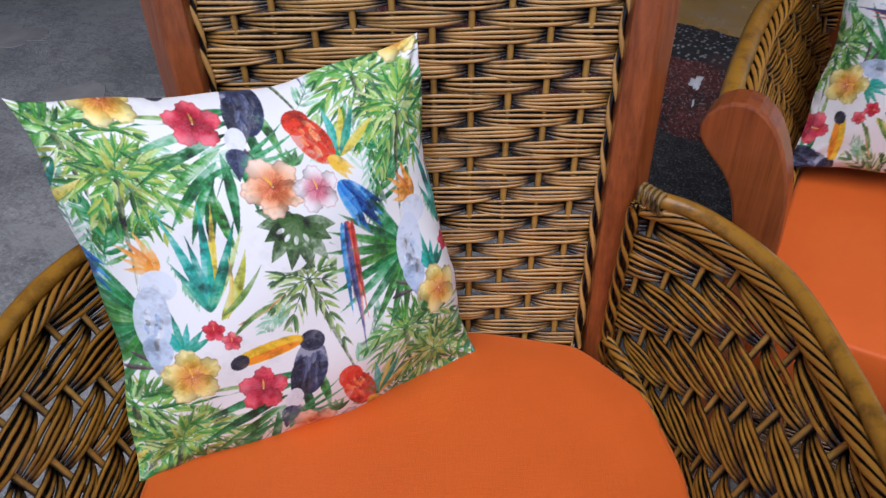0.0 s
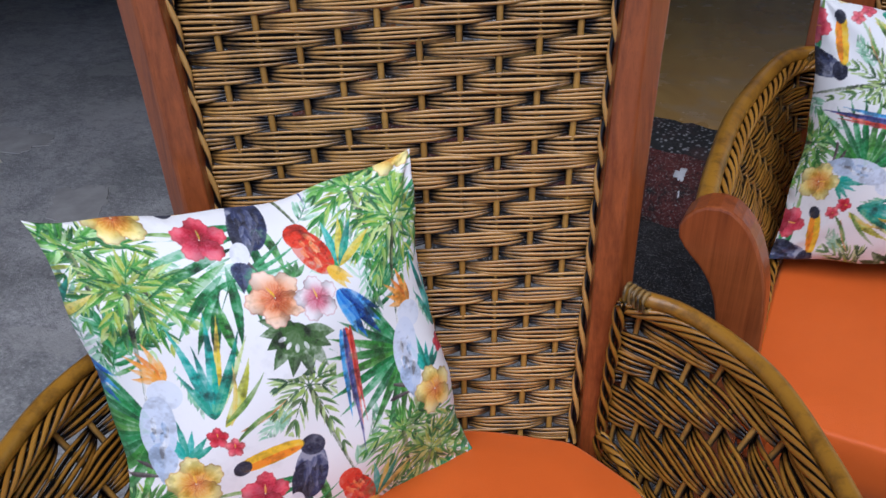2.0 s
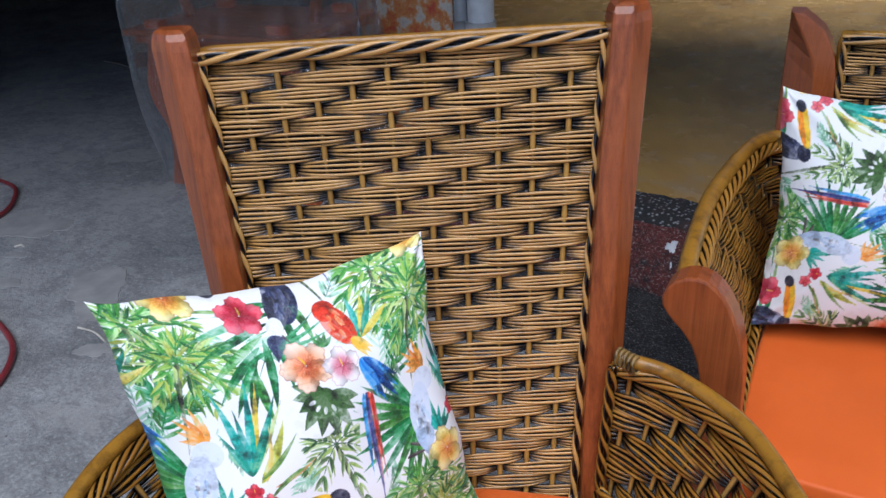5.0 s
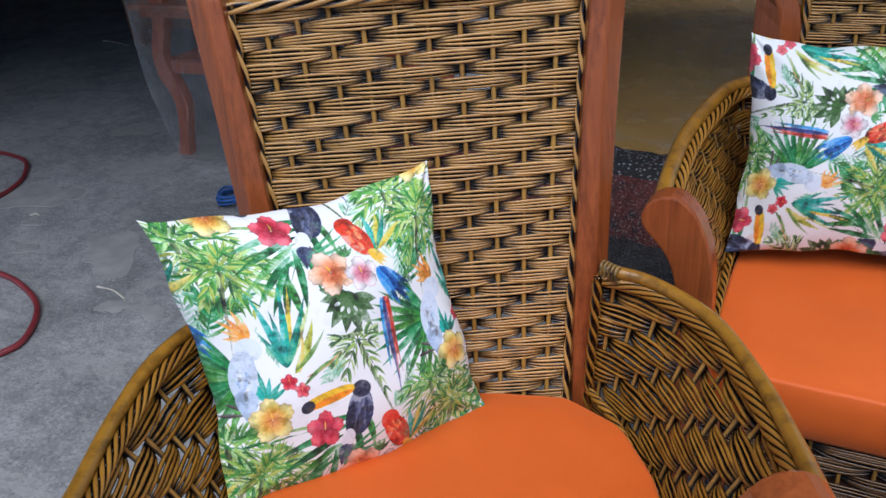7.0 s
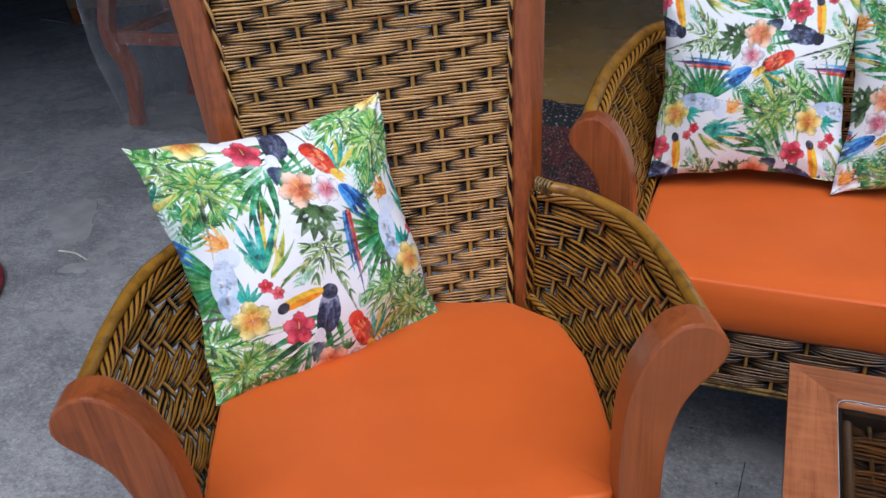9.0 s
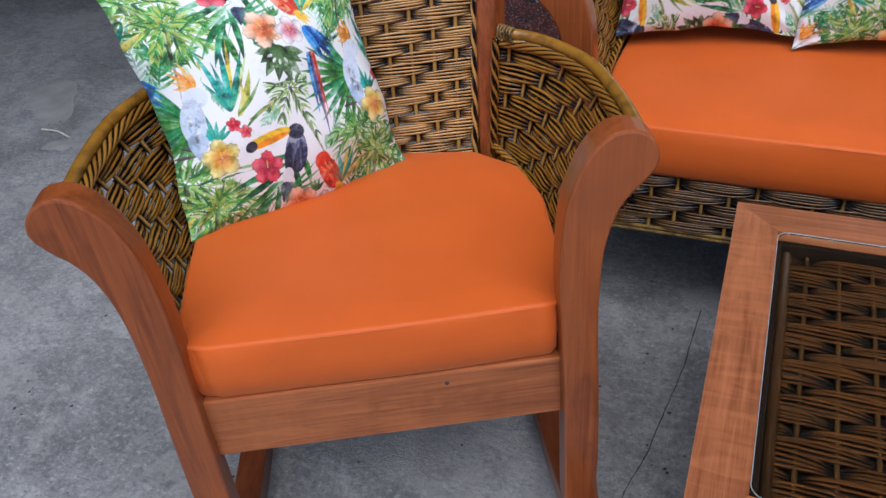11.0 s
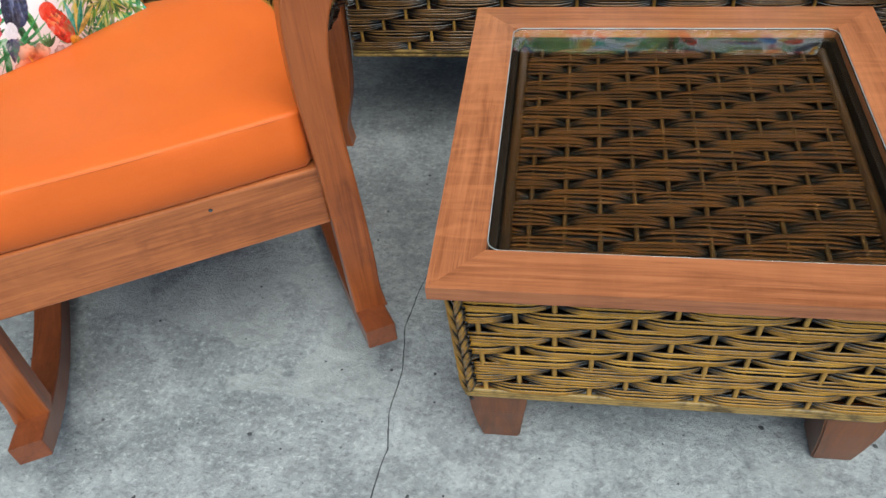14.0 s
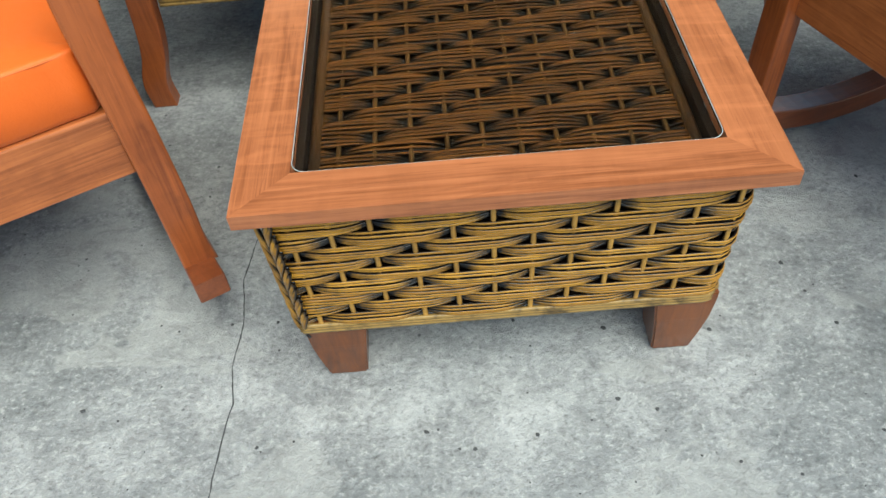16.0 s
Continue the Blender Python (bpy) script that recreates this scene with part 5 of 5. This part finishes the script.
def pillow_mesh(name, corners, sheet, thick, edges, grid, seed, power=0.42):
    """A stuffed square of cloth between four corners (bl, br, tr, tl), thickest in the middle; edges: how far each side is drawn in (bottom, right, top, left)."""
    bl, br, tr, tl = (np.array(c, float) for c in corners)
    k = np.linspace(0, 1, grid)
    u, v = np.meshgrid(k, k)
    eb, er, et, el = edges
    bow = lambda t: np.sin(math.pi * t) ** 0.8
    wob = np.random.default_rng(seed + 40).uniform(0, 6.28, 4)
    wave = lambda t, ph: 0.006 * np.sin(11 * t + ph) + 0.004 * np.sin(23 * t + 2 * ph)
    uu = u + el * bow(v) * (1 - u) ** 2 - er * bow(v) * u ** 2 + wave(v, wob[0]) * u ** 6 + wave(v, wob[1]) * (1 - u) ** 6
    vv = v + eb * bow(u) * (1 - v) ** 2 - et * bow(u) * v ** 2 + wave(u, wob[2]) * v ** 6 + wave(u, wob[3]) * (1 - v) ** 6
    flat = ((1 - uu) * (1 - vv))[..., None] * bl + (uu * (1 - vv))[..., None] * br + (uu * vv)[..., None] * tr + ((1 - uu) * vv)[..., None] * tl
    nrm = np.cross(br - bl, tl - bl)
    nrm /= np.linalg.norm(nrm)
    a, b = 4 * u * (1 - u), 4 * v * (1 - v)
    fat = thick * (a * b) ** power
    r = np.random.default_rng(seed)
    fold = np.zeros_like(u)
    for cx, cy in ((0, 0), (1, 0), (1, 1), (0, 1)):
        ang, dist = np.arctan2(v - cy, u - cx), np.hypot(u - cx, v - cy)
        fold += 0.0095 * np.sin(ang * 9 + r.uniform(0, 6)) * np.exp(-dist * 5.5) * np.clip(dist * 12, 0, 1)
    for _ in range(9):
        kx, ky, ph = r.normal(0, 9), r.normal(0, 9), r.uniform(0, 6.28)
        fold += 0.0027 * np.sin(kx * u + ky * v + ph)
    rim = np.clip(np.minimum(np.minimum(u, 1 - u), np.minimum(v, 1 - v)) * 14, 0, 1)
    rip = 0.0014 * np.sin((u + 2 * v) * 38 + 4 * np.sin(u * 9 + v * 5)) * (1 - rim)
    front = flat + nrm * (fat + fold * (a * b) ** 0.25 + rip)[..., None]
    g = Geo().grid(front)
    s = max(1, (grid - 1) // 60)
    g.grid((flat - nrm * (fat * min(0.9, 0.07 / thick))[..., None])[::s, ::s], flip=True)
    me = g.mesh(name, PRINT)
    n = sheet.shape[0]
    iu, iv = np.clip((u * n).astype(int), 0, n - 1), np.clip((v * n).astype(int), 0, n - 1)
    cols = sheet[iv, iu].reshape(-1, 3)
    cols = np.vstack([cols, sheet[iv, iu][::s, ::s].reshape(-1, 3)])
    layer = me.color_attributes.new("print", "FLOAT_COLOR", "POINT")
    layer.data.foreach_set("color", np.c_[cols, np.ones(len(cols))].ravel())
    return me


CLOTH = tropical(820)


def chair_place(a, b, z):
    return tuple(CHAIR_AT @ Vector((a, b, z)))


pillow = new("throw_pillow", pillow_mesh("throw_pillow", [chair_place(-0.325, 0.325, 0.535), chair_place(0.079, 0.551, 0.508), chair_place(0.010, 0.668, 0.934), chair_place(-0.416, 0.500, 0.948)], CLOTH.sheet(820, lambda a, b: (a, b)), 0.105, (-0.03, 0.05, 0.07, 0.06), 620, 5, 0.62))
tagged(pillow, "square white cotton pillow printed with bright tropical leaves and flowers", "pillow", "throw pillows")
for x0, x1, at, lift, seed in ((-0.350, 0.058, (0.49, 0.18), 0.0, 11), (0.052, 0.470, (0.90, -0.135), 0.01, 12), (0.485, 0.895, (0.62, 0.05), 0.0, 13)):
    sheet = CLOTH.sheet(500, lambda a, b: (at[0] - b, at[1] + a))
    ob = new("throw_pillow", pillow_mesh("throw_pillow", [(x0 + 0.002, 1.258, 0.552), (x1 + 0.02, 1.285, 0.575 + lift), (x1 + 0.01, 1.43, 0.99), (x0 - 0.012, 1.42, 0.985)], sheet, 0.085, (0.05, 0.05, 0.05, 0.05), 300, seed, 0.6))
    tagged(ob, "square white cotton pillow with tropical print leaning on the sofa back", "pillow", "throw pillows")


# ---- workshop clutter ----
def wrapped_table():
    t = thing("wrapped_side_table", pose(-2.76, 2.72, 0), "red-brown wooden table with cabriole legs under clear plastic film", "table")
    for sx in (-1, 1):
        for sy in (-1, 1):
            # square-cut cabriole leg
            path = spline([(0.0, 0.0), (-0.012, 0.05), (-0.05, 0.20), (-0.055, 0.30), (0.0, 0.42), (0.015, 0.52), (-0.035, 0.66), (-0.055, 0.80)], 24)
            width = np.interp(path[:, 1], [0, 0.04, 0.1, 0.3, 0.4, 0.5, 0.8], [0.036, 0.036, 0.028, 0.040, 0.050, 0.036, 0.044])
            left, right = path - np.c_[width, 0 * width], path + np.c_[width, 0 * width]
            outline = [(sx * (0.40 + x), z) for x, z in np.vstack([right, left[::-1]])]
            leg = part("leg", slab(outline, 0.055, "y", 0.006), CABRIOLE, t, "carved red-brown leg")
            leg.location = (0, sy * 0.24 - 0.0275, 0)
        part("side_rail", box((sx * 0.37 - 0.02, -0.21, 0.44), (sx * 0.37 + 0.02, 0.21, 0.49), 0.004), CABRIOLE, t)
    part("stretcher", box((-0.35, -0.26, 0.43), (0.35, -0.22, 0.49), 0.004), CABRIOLE, t)
    part("apron", box((-0.45, -0.285, 0.70), (0.45, 0.285, 0.735), 0.006), CABRIOLE, t)
    part("tabletop", box((-0.49, -0.315, 0.735), (0.49, 0.315, 0.765), 0.008), WOOD_X, t)
    # upturned second frame on it
    for sx in (-1, 1):
        path = spline([(sx * 0.36, 0.0, 0.765), (sx * 0.40, 0.0, 0.95), (sx * 0.33, 0.0, 1.15), (sx * 0.38, 0, 1.35)], 20)
        Geo().tube(path, 0.026, 8).part("upturned_leg", WOOD_Z, t)
    # film hanging in folds
    n, hgt = 160, 26
    ang = np.linspace(0, 2 * math.pi, n)
    zs = np.linspace(0.03, 1.42, hgt)
    pts = np.zeros((hgt, n, 3))
    for i, z in enumerate(zs):
        k = 1.0 + (0.05 if z < 0.9 else -0.12) - 0.06 * math.cos(z * 5)
        sq = (np.abs(np.cos(ang)) ** 5 + np.abs(np.sin(ang)) ** 5) ** (-1 / 5)
        fold = 1 + 0.025 * np.sin(ang * 17 + 3 * math.sin(z * 4)) + 0.018 * np.sin(ang * 31 - z * 9)
        pts[i] = np.c_[0.505 * k * sq * np.cos(ang) * fold, 0.335 * k * sq * np.sin(ang) * fold, z + 0.02 * np.sin(ang * 7)]
    w = Geo().grid(pts).part("plastic_film", FILM, t, "crumpled clear plastic film")
    w.visible_shadow = False
    return t


wrapped_table()


def crate():
    t = thing("cardboard_crate", pose(-5.0, 4.6, 0, 0, 0, 15), "brown cardboard crate on short wooden feet", "box")
    part("carton", box((-0.4, -0.3, 0.12), (0.4, 0.3, 1.3), 0.01), CARD, t)
    for x in (-0.34, 0.34):
        for y in (-0.25, 0.25):
            part("foot", box((x - 0.05, y - 0.05, 0), (x + 0.05, y + 0.05, 0.12), 0.006), WOOD_Z, t)


crate()
p = part("painted_column", box((-2.485, 3.2, 0), (-1.965, 3.55, 2.6), 0.01), FLAKED, None)
tagged(p, "square column with flaking red and cream paint", "column", kind="structure")
p = part("column_edge", box((-2.565, 3.21, 0), (-2.488, 3.5, 2.6), 0.004), GREY_PVC, None)
tagged(p, "grey painted timber strip beside the column", "trim", kind="structure")


def pipes():
    for name, x, r, mat, label in (("drain_pipe", -1.83, 0.062, WHITE_PVC, "white plastic drain pipe on the column"), ("conduit", -1.93, 0.034, GREY_PVC, "grey plastic conduit beside the column")):
        t = thing(name, pose(x, 3.22, 0), label, "pipe")
        Geo().tube(np.linspace((0, 0, 0.2), (0.01, 0, 2.6), 12), r, 16).part("pipe", mat, t)
        Geo().tube(np.linspace((0, 0, 0.62), (0, 0, 0.69), 3), r * 1.15, 16).part("collar", mat, t)


pipes()
c = thing("low_chest", pose(-3.08, 6.62, 0.2), "dark brown timber chest on the ochre floor", "chest")
part("body", box((-0.22, -0.15, 0.04), (0.22, 0.15, 0.55), 0.008), WALNUT, c)
for x in (-0.18, 0.18):
    part("foot", box((x - 0.03, -0.12, 0), (x + 0.03, 0.12, 0.04), 0.003), WALNUT, c)
g = Geo()
u, v = np.meshgrid(np.linspace(-0.25, 0.25, 24), np.linspace(-0.12, 0.12, 14))
g.grid(np.stack([u, v, 0.012 + 0.03 * np.exp(-(u / 0.16) ** 2 - (v / 0.08) ** 2) + 0.006 * np.sin(u * 40) * np.cos(v * 50)], -1))
rag = new("rag", g.mesh("rag", RED_CLOTH))
rag.matrix_world = pose(-0.45, 7.45, 0.2)
tagged(rag, "red cloth dropped on the ochre floor", "cloth")


def hose():
    pts = spline([(-4.9, 1.95, 0.012), (-4.35, 2.14, 0.012), (-4.0, 2.13, 0.012), (-3.80, 2.0, 0.012), (-3.68, 1.82, 0.012), (-3.6, 1.5, 0.012), (-3.2, 1.27, 0.012), (-2.86, 1.21, 0.012), (-2.63, 1.12, 0.012), (-2.50, 0.99, 0.012), (-2.47, 0.88, 0.012), (-2.6, 0.75, 0.012), (-3.1, 0.6, 0.012)], 120)
    t = new("hose", Geo().tube(pts, 0.011, 8).mesh("hose", HOSE))
    tagged(t, "dark red rubber hose snaking over the concrete", "hose")
    a = np.linspace(0, 2 * math.pi * 4, 160)
    ring = np.c_[0.065 * np.cos(a) + 0.01 * np.sin(a * 1.7), 0.065 * np.sin(a) + 0.012 * np.cos(a * 2.3), 0.008 + 0.012 * (a / a[-1]) * 4 + 0.01 * np.sin(a * 0.9) ** 2]
    t = new("cord_coil", Geo().tube(ring, 0.006, 6).mesh("cord_coil", BLUE))
    t.matrix_world = pose(-2.50, 2.06, 0)
    tagged(t, "small coil of blue cord on the floor", "cord")


hose()
for a, b in (((-2.520, 1.295), (-2.353, 1.268)), ((-5.75, 4.3), (-5.35, 4.2)), ((-3.334, 1.651), (-3.297, 1.668)), ((-1.199, -0.173), (-1.193, -0.132)), ((-1.104, -0.176), (-1.098, -0.169))):
    s = new("straw", Geo().tube(spline([(*a, 0.005), ((a[0] + b[0]) / 2, (a[1] + b[1]) / 2 + 0.012, 0.007), (*b, 0.004)], 10), 0.004, 5).mesh("straw", STRAW))
    tagged(s, "pale straw lying on the concrete", "straw", "loose straws")


def crack():
    y = np.linspace(-0.45, 0.95, 150)
    base = np.interp(y, [-0.45, -0.09, 0.01, 0.09, 0.18, 0.29, 0.48, 0.76, 0.95], [-0.14, -0.123, -0.112, -0.120, -0.111, -0.123, -0.085, -0.05, -0.04])
    x = base + np.cumsum(rng.normal(0, 0.0012, len(y))) * 0.5
    w = 0.0011 * (0.5 + rng.random(len(y)))
    g = Geo().grid(np.stack([np.c_[x - w, y, np.full(len(y), 0.0012)], np.c_[x + w, y, np.full(len(y), 0.0012)]]), flip=True)
    tagged(new("floor_crack", g.mesh("floor_crack", CRACK)), "hairline crack in the concrete floor", "crack", kind="structure")


crack()


def pebble_bits():
    """Specks of dirt on the concrete."""
    g = Geo()
    r = np.random.default_rng(21)
    for _ in range(420):
        x, y, s = r.uniform(-1.6, 1.3), r.uniform(-0.5, 0.9), 0.0015 + 0.004 * r.random() ** 3
        a = np.arange(6) * math.pi / 3 + r.random()
        rad = s * r.uniform(0.6, 1.2, 6)
        ring = np.c_[x + rad * np.cos(a), y + rad * np.sin(a), np.full(6, 0.0005)]
        top = np.array([[x, y, 0.0005 + 0.5 * s]])
        g.add(np.vstack([ring, top]), np.array([[i, (i + 1) % 6, 6] for i in range(6)]))
    tagged(new("dirt_specks", g.mesh("dirt_specks", CRACK)), "dark dirt specks scattered on the concrete", "dirt", kind="stuff")


pebble_bits()
